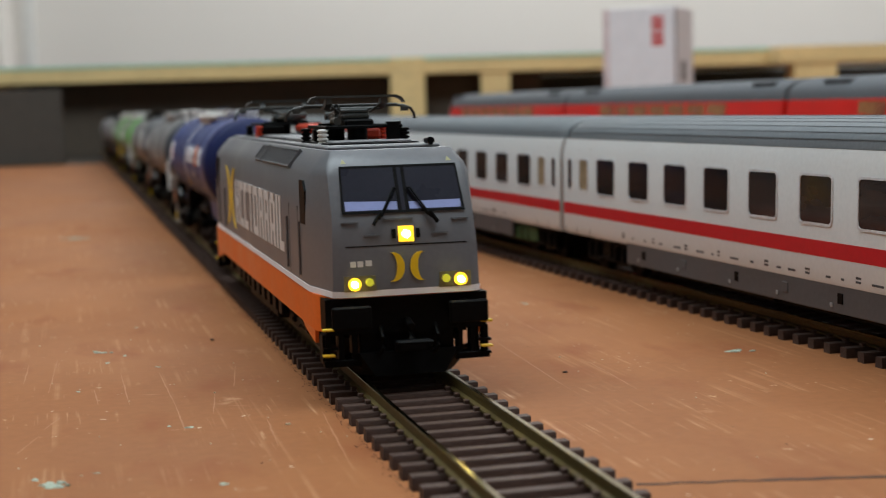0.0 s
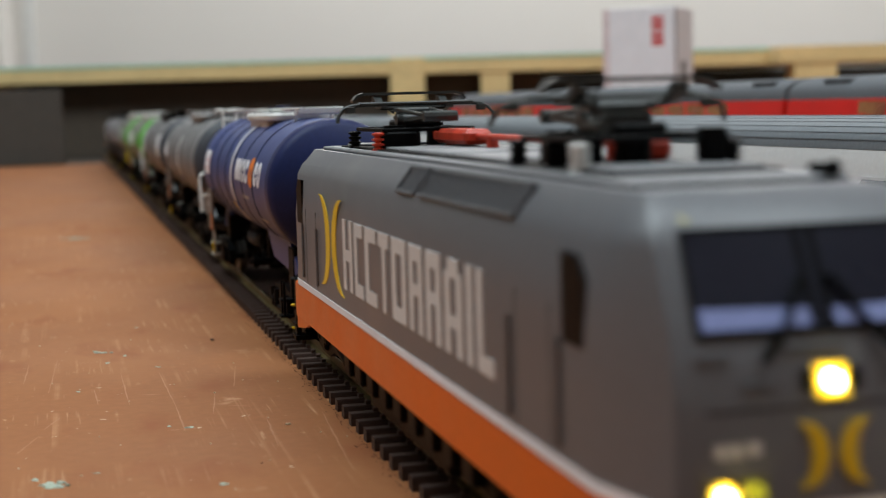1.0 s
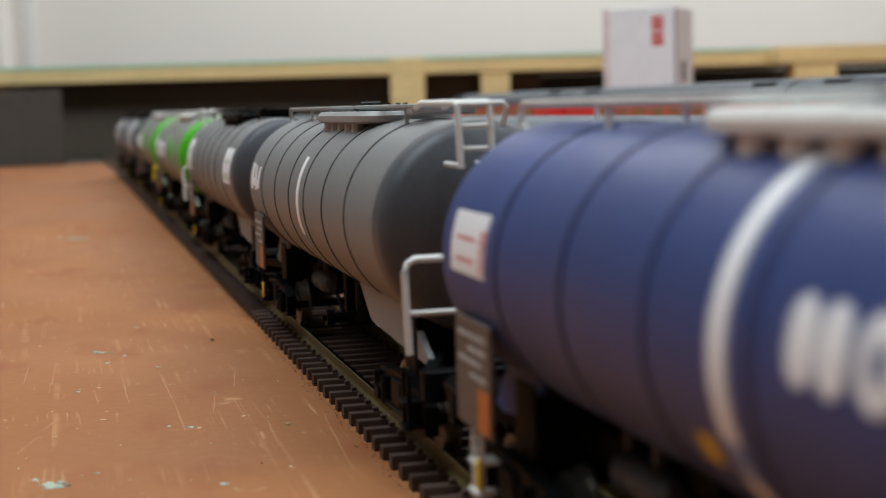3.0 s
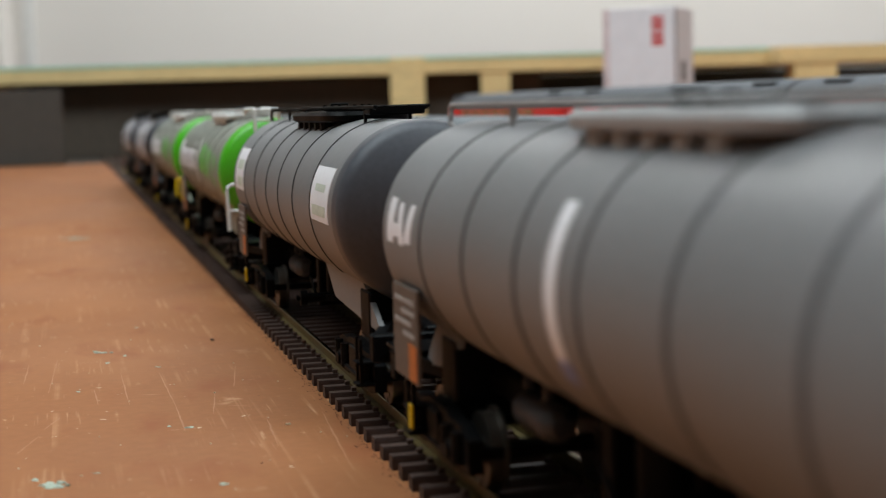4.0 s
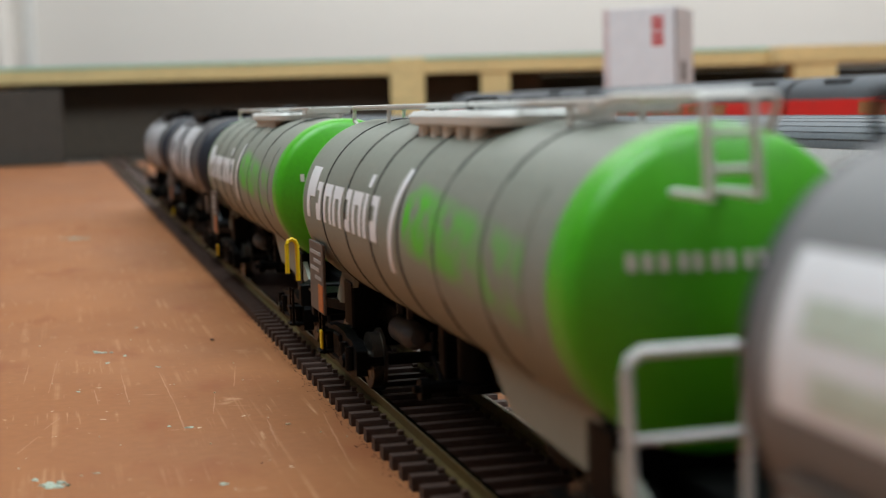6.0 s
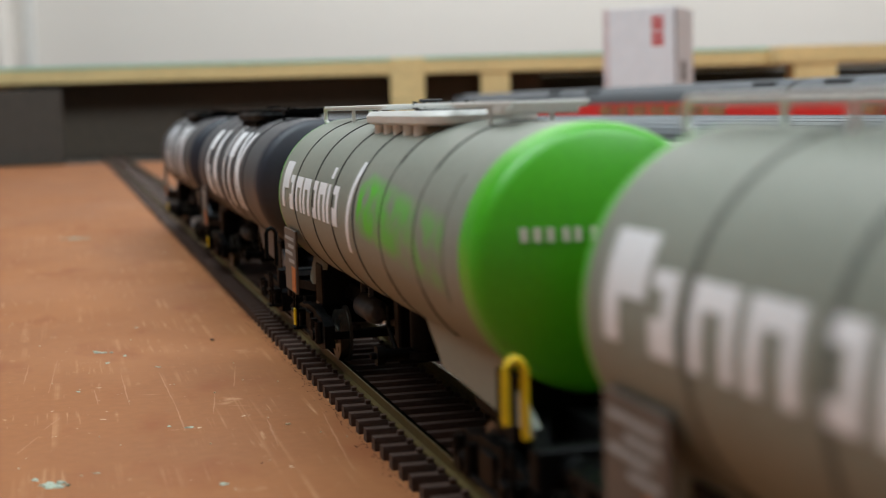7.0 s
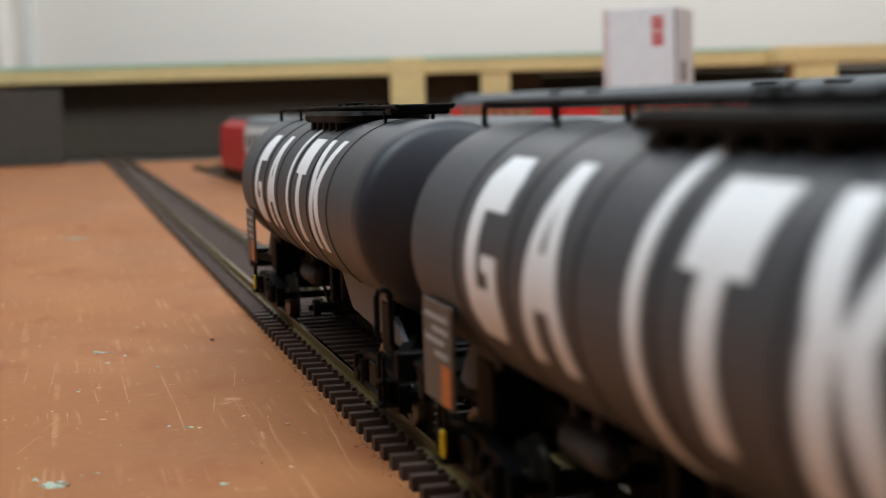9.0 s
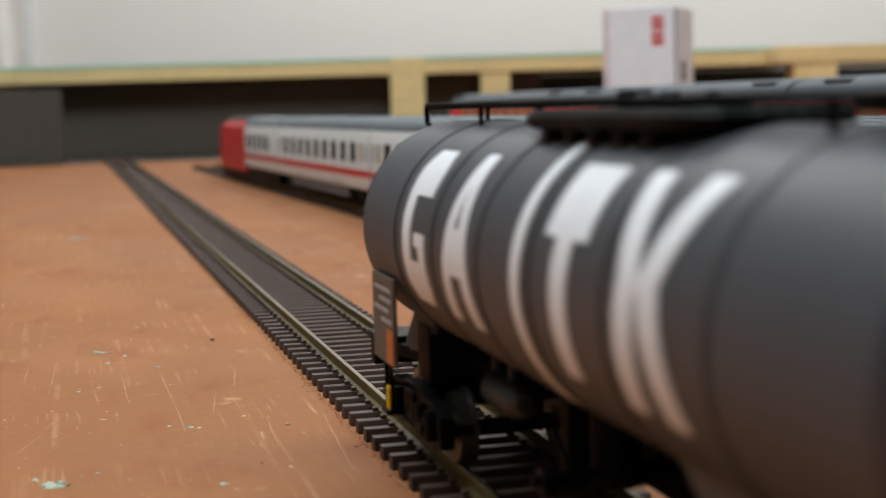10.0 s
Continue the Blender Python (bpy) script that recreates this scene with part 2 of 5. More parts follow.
def structure(name, bm, mat, label, m=None, category=""):
    return tagged(part(name, bm, mat, None, label, m), kind="structure", category=category)


def room():
    w = 40
    structure("wall_north", boxed(-3600, 2900, 0, w * 3, -900, 1600), WALL_WHITE, "plain white painted back wall of the room", back(0, 3500), "wall")
    structure("wall_south", boxed(-3600, 2900, -w, 0, -900, 1600), WALL_WHITE, "plain white painted wall", back(0, -2200), "wall")
    structure("wall_west", boxed(-w, 0, -2200, 3500, -900, 1600), WALL_WHITE, "plain white painted wall", back(-3600, 0), "wall")
    structure("wall_east", boxed(0, w, -2200, 3500, -900, 1600), WALL_WHITE, "plain white painted wall", back(2900, 0), "wall")
    structure("floor", boxed(-3600, 2900, -2200, 3500, -940, -900), FLOOR, "grey room floor", back(0, 0), "floor")
    structure("ceiling", boxed(-3600, 2900, -2200, 3500, 1600, 1640), WALL_WHITE, "white room ceiling", back(0, 0), "ceiling")
    structure("trim", boxed(-982, -952, -12, 0, -900, 1600, bevel=3), WHITE_PLASTIC, "white upright trim strip on the wall", back(0, 3499), "trim")
    structure("wall_pier", boxed(-1500, -1004, -90, 0, -900, 1600, bevel=6), WALL_WHITE, "pale projecting wall pier", back(0, 3499), "wall")


def layout_board():
    structure("board", boxed(-1100, 1300, -1900, 1770, -12, 0, bevel=1), BOARD, "brown painted baseboard with scratches and pale scuffs", None, "baseboard")
    # Deck beyond the brown board, made dark by its colour.
    structure("black_deck", boxed(-1100, 1300, 1770.5, 2700, -12, -0.2), DARK_RECESS, "very dark deck under the shelf", None, "deck")
    structure("dark_panel", boxed(-1100, -62, 1776, 1784, 0, 88, bevel=1), DARK_PANEL, "dark grey upright fascia panel", None, "panel")
    for x, y in ((-1000, -1800), (1150, -1800), (-1000, 1650), (1150, 1650)):
        structure("board_leg", boxed(x, x + 60, y, y + 60, -900, -12, bevel=2), PINE_DARK, "square pine leg under the baseboard", None, "leg")
    # Full-height board closing the recess; the darkness is in its colour.
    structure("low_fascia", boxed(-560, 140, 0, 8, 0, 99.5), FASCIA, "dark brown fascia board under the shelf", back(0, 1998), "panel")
    structure("black_backing", boxed(-1300, 1200, 0, 10, -12, 100), DARK_RECESS, "very dark backing under the shelf", back(0, 2300), "backing")


def shelf():
    s = thing("upper_shelf", "pale plywood upper deck on pine posts with green foam underlay", "shelf", back(0, 1950))
    part("deck", boxed(-900, 520, 0, 340, 100, 118, bevel=0.6), PINE, s)
    part("underlay", boxed(-900, 520, -1, 340, 118.1, 122.5), UNDERLAY, s, "thin pale green foam underlay")
    part("post", boxed(-64, -18, -3, 40, 0, 121, bevel=0.8), PINE, s)
    part("post", boxed(56.5, 95.5, 3, 42, 0, 100, bevel=0.8), PINE, s)
    part("post", boxed(-640, -590, 60, 105, 0, 100, bevel=0.8), PINE_DARK, s)
    t = thing("side_shelf", "thick pale plywood shelf on a square pine post", "shelf", back(0, 1880))
    part("deck", boxed(437, 1100, 0, 300, 99, 121, bevel=0.6), PINE, t)
    part("post", boxed(457, 512, 3, 48, 0, 99, bevel=0.8), PINE, t)


def rail_bars(a, b, side):
    bm = bmesh.new()
    x = side * 8.7
    prism(bm, [(x - 1.1, 2.4), (x + 1.1, 2.4), (x + 1.1, 2.75), (x + 0.3, 3.0), (x + 0.3, 4.1), (x + 0.48, 4.3), (x + 0.48, 4.9),
               (x - 0.48, 4.9), (x - 0.48, 4.3), (x - 0.3, 4.1), (x - 0.3, 3.0), (x - 1.1, 2.75)], "y", a, b)
    return bm


def railhead(a, b, side):
    x = side * 8.7
    return prism(bmesh.new(), [(x - 0.46, 4.9), (x + 0.46, 4.9), (x + 0.38, RAIL), (x - 0.38, RAIL)], "y", a, b)


def sleeper_mesh(bm):
    rng = random.Random(4)
    prism(bm, [(-1.3, 0), (1.3, 0), (1.22, 2.1), (1.1, 2.3), (-1.1, 2.3), (-1.22, 2.1)], "x", -15, 15)
    for s in (-1, 1):
        for d in (-1, 1):
            x = s * 8.7 + d * 1.5
            box(bm, x - 0.5, x + 0.5, -0.75, 0.75, 2.3, 3.0)


def track(label, m, first, last, near):
    """Two rails on loose sleepers from first to last (mm along the track); near: the stretch whose sleepers are parts."""
    t = tagged(new("track"), label, "track", "tracks", "structure")
    t.matrix_basis = m
    for s in (-1, 1):
        r = part("rail", rail_bars(first, last, s), RAIL_SIDE, t, "brass-brown weathered rail side")
        part("railhead", railhead(first, last, s), STEEL, r, "worn shiny rail top")
        part("sleeper_web", boxed(s * 8.7 - 2.6, s * 8.7 + 2.6, first, last, 0.05, 1.1), SLEEPER, t, "dark plastic web under the rail")
    me = shared("sleeper", sleeper_mesh)
    rest = bmesh.new()
    y = 209.77 + 1.3 - 6.87 * int((209.77 - first) / 6.87)
    while y < last:
        if near[0] < y < near[1]:
            part("sleeper", me, SLEEPER, t, m=at(0, y, 0))
        else:
            box(rest, -15, 15, y - 1.25, y + 1.25, 0, 2.3)
        y += 6.87
    tagged(part("sleepers", rest, SLEEPER, t), kind="stuff")
    return t


COACH_TURN = math.degrees(math.atan(0.0332))
COACH_LINE = at(115.6 + 0.0332 * 300, 0, 0, 0, 0, COACH_TURN)
RED_LINE = at(262 + 0.0332 * 545, 0, 8, 0, 0, COACH_TURN)
room()
layout_board()
shelf()
# ---- tank wagons ----
R_TANK, Z_TANK = 16.9, 33.6


def tank_shell(bm, y0, y1, seg=64):
    n = 12
    loft(bm, [[(R_TANK * math.cos(2 * math.pi * k / seg), y0 + (y1 - y0) * i / n, Z_TANK + R_TANK * math.sin(2 * math.pi * k / seg))
               for k in range(seg)] for i in range(n + 1)])


def tank_end(bm, y, way, band=4.0, crown=30.0, knuckle=3.6, seg=64):
    """A short band, a tight knuckle and a shallow dished crown."""
    y1 = y + way * band
    reach = math.sqrt((crown - knuckle) ** 2 - (R_TANK - knuckle) ** 2)
    turn = math.atan2(reach, R_TANK - knuckle)
    rows = [(R_TANK, y)]
    for i in range(7):
        a = turn * i / 6
        rows.append((R_TANK - knuckle + knuckle * math.cos(a), y1 + way * knuckle * math.sin(a)))
    r_end = rows[-1][0]
    for i in range(1, 9):
        r = max(0.05, r_end * (1 - i / 8))
        rows.append((r, y1 + way * (math.sqrt(crown ** 2 - r ** 2) - reach)))
    loft(bm, [[(r * math.cos(2 * math.pi * k / seg), v, Z_TANK + r * math.sin(2 * math.pi * k / seg)) for k in range(seg)] for r, v in rows])


def hoop(bm, y, width=0.5, proud=0.18, seg=72):
    r = R_TANK + proud
    loft(bm, [[(q * math.cos(2 * math.pi * k / seg), y + d, Z_TANK + q * math.sin(2 * math.pi * k / seg)) for k in range(seg)]
              for q, d in ((R_TANK - 0.1, -width / 2), (r, -width / 2 + 0.05), (r, width / 2 - 0.05), (R_TANK - 0.1, width / 2))])


def wrapped(bm, outline, proud=0.1, side=-1, step=1.0):
    """A printed patch: a y-z outline (convex quads) laid on the tank's side."""
    for quad in outline:
        (ya, za), (yb, zb), (yc, zc), (yd, zd) = quad
        n = max(1, int(abs(zd - za) / step) + 1)
        rows = []
        for i in range(n + 1):
            k = i / n
            row = []
            for y, z in ((ya + (yd - ya) * k, za + (zd - za) * k), (yb + (yc - yb) * k, zb + (zc - zb) * k)):
                c = max(-0.98, min(0.98, (z - Z_TANK) / R_TANK))
                x = side * math.sqrt(1 - c * c)
                row.append([bm.verts.new((q * x, y, Z_TANK + q * c)) for q in (R_TANK + proud, R_TANK - 0.1)])
            rows.append(row)
        fs = []
        for p, q in zip(rows, rows[1:]):
            fs.append(bm.faces.new((p[0][0], p[1][0], q[1][0], q[0][0])))
            fs.append(bm.faces.new((p[0][0], q[0][0], q[0][1], p[0][1])))
            fs.append(bm.faces.new((p[1][0], p[1][1], q[1][1], q[1][0])))
        bmesh.ops.recalc_face_normals(bm, faces=fs)
        if side < 0 and fs[0].normal.x > 0 or side > 0 and fs[0].normal.x < 0:
            bmesh.ops.reverse_faces(bm, faces=fs)
    return bm


def rect(y0, y1, z0, z1, lean=0.0):
    """Corners of a patch; y grows to the rear, so the front edge is y0."""
    return ((y1, z0), (y0, z0), (y0 + lean, z1), (y1 + lean, z1))


def bogie_frame(bm):
    for s in (-1, 1):
        x0, x1 = (10.8, 13.0) if s > 0 else (-13.0, -10.8)
        prism(bm, [(-17, 3.4), (-17, 8.0), (-12.5, 9.6), (-8, 9.4), (-5, 10.2), (5, 10.2), (8, 9.4), (12.5, 9.6), (17, 8.0), (17, 3.4),
                   (13.6, 2.8), (7.4, 2.8), (6, 4.4), (-6, 4.4), (-7.4, 2.8), (-13.6, 2.8)], "x", x0, x1)
        for y in (-10.35, 10.35):
            for d in (-2.9, 2.9):
                cyl(bm, (s * 13.4, y + d, 6.4), "z", 1.0, 4.4, 10)
        box(bm, s * 13.2 - 0.5, s * 13.2 + 0.5, -3, 3, 4.8, 9.2, bevel=0.25)
        tube(bm, [(s * 13.6, -6.5, 4.4), (s * 13.6, 6.5, 4.4)], 0.45, 6)
    box(bm, -11, 11, -2.6, 2.6, 6.5, 10.5, bevel=0.3)
    for y in (-15, 15):
        box(bm, -11, 11, y - 0.7, y + 0.7, 5, 6.6)


def axle_box(bm):
    box(bm, -0.9, 0.9, -1.7, 1.7, -1.8, 1.5, bevel=0.35)
    cyl(bm, (-1.0, 0, 0), "x", 1.2, 0.8, 12)


def wheelset(bm):
    for s in (-1, 1):
        cyl(bm, (s * 8.4, 0, 0), "x", 5.3, 2.0, 28)
        cyl(bm, (s * 7.2, 0, 0), "x", 6.0, 0.6, 28)
        cyl(bm, (s * 9.5, 0, 0), "x", 2.0, 0.6, 14)
        for k in range(6):
            a = k * math.pi / 3
            cyl(bm, (s * 9.42, 3.6 * math.cos(a), 3.6 * math.sin(a)), "x", 0.55, 0.2, 6)
    cyl(bm, (0, 0, 0), "x", 1.0, 21, 10)


def brake_gear(bm):
    for s in (-1, 1):
        for y in (-3.6, 3.6):
            box(bm, s * 8.4 - 1, s * 8.4 + 1, y - 0.8, y + 0.8, 2.2, 6.5, bevel=0.2)
        tube(bm, [(s * 8.4, -3.6, 3), (s * 8.4, 3.6, 3)], 0.4)


WHEELS = []


def bogie(parent, y):
    b = part("bogie", shared("bogie", bogie_frame), FRAME_BLACK, parent, "black moulded two-axle bogie", at(0, y, 0))
    part("brake_gear", shared("brake_gear", brake_gear), FRAME_BLACK, b)
    for w in (-10.35, 10.35):
        WHEELS.append((part("wheelset", shared("wheelset", wheelset), WHEEL, b, "dark steel wheelset", at(0, w, 5.3)), w, 5.3))
        for s in (0, 180):
            part("axle_box", shared("axle_box", axle_box), FRAME_BLACK, b, m=at(-13.2 if s == 0 else 13.2, w, 5.4, 0, 0, s))
    return b


def buffer_mesh(bm):
    """A buffer whose foot is at y = 0 and whose head points to -y."""
    cyl(bm, (0, -2.2, 0), "y", 1.7, 4.4, 14)
    cyl(bm, (0, -5.2, 0), "y", 1.2, 2.4, 12)
    cyl(bm, (0, -6.7, 0), "y", 2.6, 0.7, 18)


def hook_mesh(bm):
    box(bm, -2.4, 2.4, -7, 6, 6.2, 7.4, bevel=0.3)
    box(bm, -3.6, 3.6, -8.2, -6.6, 6, 8.2, bevel=0.3)
    tube(bm, [(-3.2, -8, 7), (-3.2, -10, 8), (3.2, -10, 8), (3.2, -8, 7)], 0.4)


def end_sill(bm):
    """Stub underframe at the -y end: trough, headstock, corner braces."""
    box(bm, -5, 5, -92, -52, 11.5, 15.5, bevel=0.3)
    box(bm, -14.5, 14.5, -92.5, -89.5, 9.8, 14.6, bevel=0.3)
    for s in (-1, 1):
        prism(bm, [(s * 5, -62), (s * 14, -90), (s * 12, -90), (s * 4, -66)], "z", 12.2, 14.2)


def saddle(bm, s=-1):
    """Skirt plate welded to the tank's flank over the front bogie."""
    prism(bm, [(-27, 20.6), (-36, 15.2), (-38, 14.4), (-66, 13.3), (-80, 13), (-80, 14.2), (-70, 19), (-63, 22.5), (-45, 22)], "x", s * 10.2 - 0.5, s * 10.2 + 0.5)


def short_saddle(bm, s=-1):
    """Smaller bracket at the other end."""
    prism(bm, [(-63, 20.6), (-68, 15), (-82, 13.5), (-82, 15), (-76, 20.5)], "x", s * 10.2 - 0.5, s * 10.2 + 0.5)


def steps(bm):
    for z in (4.6, 8.4):
        box(bm, -16.2, -12.8, -1.8, 1.8, z, z + 0.6, bevel=0.15)
    for y in (-1.7, 1.7):
        box(bm, -15.6, -15, y - 0.3, y + 0.3, 4.6, 13)


def handrail(bm):
    tube(bm, [(-16.2, 0, 17), (-16.6, 0, 28.9), (-16.2, 0, 30.2), (-15.0, 0, 30.9), (-6, 0, 30.9), (-5, 0, 30.2), (-5, 0, 12)], 0.55, 8)
    tube(bm, [(-16.4, 0, 23), (-5, 0, 23)], 0.45, 6)


def end_platform(bm):
    box(bm, -14.5, 14.5, 84.5, 95, 14.6, 15.2, bevel=0.1)


def ladder(bm):
    for x in (-6.8, -1.9):
        tube(bm, [(x, -87.5, 43.6), (x, -87.0, 48), (x, -86.4, 52.8), (x, -85, 53.3), (x, -64, 53.3), (x, -60, 52.6)], 0.5, 6)
        tube(bm, [(x, -87.5, 44.0), (x, -79, 44.0)], 0.45, 6)
    for z in (46.4, 49.8, 53.0):
        tube(bm, [(-6.8, -87.3 + (z - 43) * 0.08, z), (-1.9, -87.3 + (z - 43) * 0.08, z)], 0.4, 5)
    tube(bm, [(-1.9, -86.2, 53.1), (0.2, -86.2, 53.1), (0.8, -86.2, 52.5), (0.8, -84, 49.6)], 0.45, 6)


def walkway(bm):
    """Grating along the tank top with side rails and stays."""
    for x in (-5.2, 5.2):
        box(bm, x - 0.4, x + 0.4, -57, 85, 53.1, 53.8, bevel=0.15)
    for x in (-3.4, -1.2, 1.2, 3.4):
        box(bm, x - 0.25, x + 0.25, -57, 85, 53.2, 53.6)
    for k in range(36):
        y = -56.5 + k * 4
        box(bm, -5.2, 5.2, y - 0.3, y + 0.3, 52.8, 53.5)
    for y in (-44, 30, 56):
        for x in (-4.6, 4.6):
            box(bm, x - 0.3, x + 0.3, y - 0.4, y + 0.4, 48.6, 53)
    for x in (-5.2, 5.2):
        tube(bm, [(x, 84, 53.4), (x, 85.4, 53.2), (x, 85.8, 52.4), (x, 85.8, 50.6), (x * 0.9, 83.5, 49.6)], 0.45, 6)
    box(bm, -5.6, 5.6, -53, -48, 51.9, 53.2, bevel=0.3)


def hatch_platform(bm):
    """Round-cornered platform with stanchion feet and its kerb, round the manhole."""
    def outline(grow):
        return [(sx * (5.5 + grow + 4 * math.cos(a)), sy * (17 + grow) + 9 * math.sin(a) * sy)
                for sx, sy, turn in ((1, 1, 0), (-1, 1, 1), (-1, -1, 0), (1, -1, 1)) for a in (radians(90 * (i if not turn else 5 - i) / 5) for i in range(6))]
    loft(bm, [[(x, y, z) for x, y in outline(g)] for g, z in ((-0.6, 50.3), (0.2, 50.7), (0.3, 51.8), (-0.3, 52.6))])
    for s in (-1, 1):
        for y in (-14, -6.5, 1, 8.5, 16):
            box(bm, s * 7.6 - 1.2, s * 7.6 + 1.2, y - 1.7, y + 1.7, 47.9, 51.7, bevel=0.7)


def manhole(bm):
    cyl(bm, (0, 0, 53), "z", 5.2, 2.6, 24)
    cyl(bm, (0, 0, 54.6), "z", 5.6, 0.8, 24)
    for k in range(6):
        a = k * math.pi / 3
        cyl(bm, (5.2 * math.cos(a), 5.2 * math.sin(a), 55.1), "z", 0.5, 0.7, 6)
    cyl(bm, (0, 12, 53.6), "z", 1.5, 2.4, 10)
    cyl(bm, (1.5, -12.5, 53.4), "z", 1.8, 2.2, 10)
    tube(bm, [(-2, 10, 54.2), (-2, 10, 55.6), (2, 10, 55.6), (2, 10, 54.2)], 0.3, 5)


def side_plate(bm):
    box(bm, -16.6, -16.0, 64.5, 79.5, 13.4, 27.0, bevel=0.12)


PLATE_ROWS = ((25, 66, 78), (23.4, 66, 74), (21.8, 68, 78), (20.2, 66, 73))


def drain_gear(bm):
    cyl(bm, (0, 16, 12), "z", 3.2, 10, 16)
    cyl(bm, (0, 16, 7.4), "z", 4.0, 1.4, 16)
    tube(bm, [(-9, 16, 7.5), (9, 16, 7.5)], 1.2, 8)
    for s in (-1, 1):
        cyl(bm, (s * 9, 16, 7.5), "x", 1.9, 1.6, 12)
        cyl(bm, (s * 10.2, 16, 7.5), "x", 0.7, 1.2, 8)
        tube(bm, [(s * 6, 16, 8.5), (s * 6.4, 20, 12), (s * 6.4, 20, 16)], 0.4, 6)


def air_tank(bm):
    """Brake reservoir with domed ends on two straps."""
    rows = [(0.1, 37.8), (1.3, 38.0), (2.1, 38.8), (2.5, 40), (2.5, 51), (2.1, 52.2), (0.1, 53)]
    loft(bm, [[(-4.6 + r * math.cos(a), y, 12.2 + r * math.sin(a)) for a in (2 * math.pi * i / 20 for i in range(20))] for r, y in rows])
    for y in (42, 50):
        box(bm, -5.5, -4.5, y - 0.4, y + 0.4, 15, 18)


HOOPS = (-46.5, -24, -2.6, 17.3, 38.5, 60.5)


def tank_wagon(label, y0, shell, end, seam, fittings, rail, prints, front_end=None, hoops=HOOPS, name="tank_wagon"):
    w = thing(name, label, "tank wagon", at(0, y0, RAIL), "tank wagons of the moving train")
    t = part("tank", shared("shell", lambda b: tank_shell(b, -70, 83)), shell, w)
    part("end_cap", shared("front_cap", lambda b: tank_end(b, -70.0, -1)), front_end or end, t)
    part("end_cap", shared("rear_cap", lambda b: tank_end(b, 83.0, 1, 0.6)), end, t)
    for y in hoops:
        part("hoop", shared("hoop", lambda b: hoop(b, 0)), seam, t, m=at(0, y, 0))
    for key, mat, quads in prints:
        for quad in quads:
            part(key, wrapped(bmesh.new(), quad if isinstance(quad, list) else [quad]), mat, t)
    for turn in (0, 180):
        u = part("end_sill", shared("end_sill", end_sill), FRAME_BLACK, w, m=at(0, 0, 0, 0, 0, turn))
        for s in (-1, 1):
            part("saddle", shared(f"saddle{s}{turn}", lambda b: (short_saddle if turn else saddle)(b, s)), shell, u)
        part("bolster", shared("bolster", lambda b: box(b, -11, 11, -73, -65, 10.5, 19.5, bevel=0.4)), FRAME_BLACK, u)
        for x in (-10.1, 10.1):
            part("buffer", shared("buffer", buffer_mesh), FRAME_BLACK, u, m=at(x, -91.5, 12.2))
        part("coupling", shared("hook", hook_mesh), FRAME_BLACK, u, m=at(0, -89, 0))
    for y in (-69, 69):
        bogie(w, y)
    part("drain_gear", shared("drain_gear", drain_gear), FRAME_BLACK, w)
    # Black box added on the far side to darken the space under the tank.
    part("far_side_box", shared("far_side_box", lambda b: box(b, 8, 13, -28, 58, 2.6, 19, bevel=0.5)), FRAME_BLACK, w)
    part("drain_bracket", shared("drain_bracket", lambda b: box(b, -4, 6, 22, 26, 4.5, 17, bevel=0.4)), FRAME_BLACK, w)
    part("drain_sump", shared("drain_sump", lambda b: box(b, -4, 4, -42, -30, 6.5, 17, bevel=0.5)), FRAME_BLACK, w)
    part("air_tank", shared("air_tank", air_tank), AIR_GREY, w, "grey brake reservoir under the tank")
    part("platform", shared("end_platform", end_platform), FRAME_BLACK, w)
    part("handrail", shared("rear_rail", lambda b: tube(b, [(-5, 92, 15), (-5, 92, 24), (-4, 92, 25), (4, 92, 25), (5, 92, 24), (5, 92, 15)], 0.45, 8)), FRAME_BLACK, w)
    if rail == WHITE_PLASTIC:
        part("handrail", shared("handrail", handrail), rail, w, "white front handrail", at(0, -91, 0))
        part("ladder", shared("ladder", ladder), rail, w, "white ladder to the walkway")
    elif rail:
        part("handrail", shared("loop_rail", lambda b: tube(b, [(-16.6, 0, 16.8), (-16.6, 0, 23), (-16.2, 0, 23.9), (-15.45, 0, 24.3), (-14.7, 0, 23.9), (-14.3, 0, 23), (-14.3, 0, 15)], 0.5, 8)), rail, w, m=at(0, -88, 0))
    p = part("walkway", shared("walkway", walkway), fittings, w, m=at(0, 0, -0.5))
    part("hatch_platform", shared("hatch_platform", hatch_platform), fittings, p, m=at(0, -1.5, 0))
    part("manhole", shared("manhole", manhole), FRAME_BLACK if fittings == FRAME_BLACK else seam, p, m=at(0, -1.5, -1.3))
    for x in (0, 180):
        for yy in (75, -84):
            part("step", shared("steps", steps), WHITE_PLASTIC if shell == BLUE_TANK and yy > 0 else FRAME_BLACK, w, m=at(0, yy, 0, 0, 0, x))
        q = part("side_plate", shared("side_plate", side_plate), BROWN_SILL, w, "dusty brown data plate", at(0, 0, 0) if x == 0 else at(0, 144, 0, 0, 0, 180))
        for z, a, c in PLATE_ROWS:
            part("lettering_bar", shared(f"plate_bar{z}", lambda b: box(b, -16.72, -16.6, a, c, z - 0.4, z + 0.3)), GREY_PLASTIC, q)
        part("orange_panel", shared("orange_panel", lambda b: box(b, -16.75, -16.6, 64.9, 69.5, 13.8, 19.0)), PLATE_ORANGE, q)
        part("grab_iron", shared("yellow_grab", lambda b: box(b, -16.1, -15.5, 72.5, 73.7, 5.6, 9.4, bevel=0.2)), YELLOW_PRINT, w, m=at(0, 0, 0, 0, 0, 0) if x == 0 else at(0, 144, 0, 0, 0, 180))
    return w


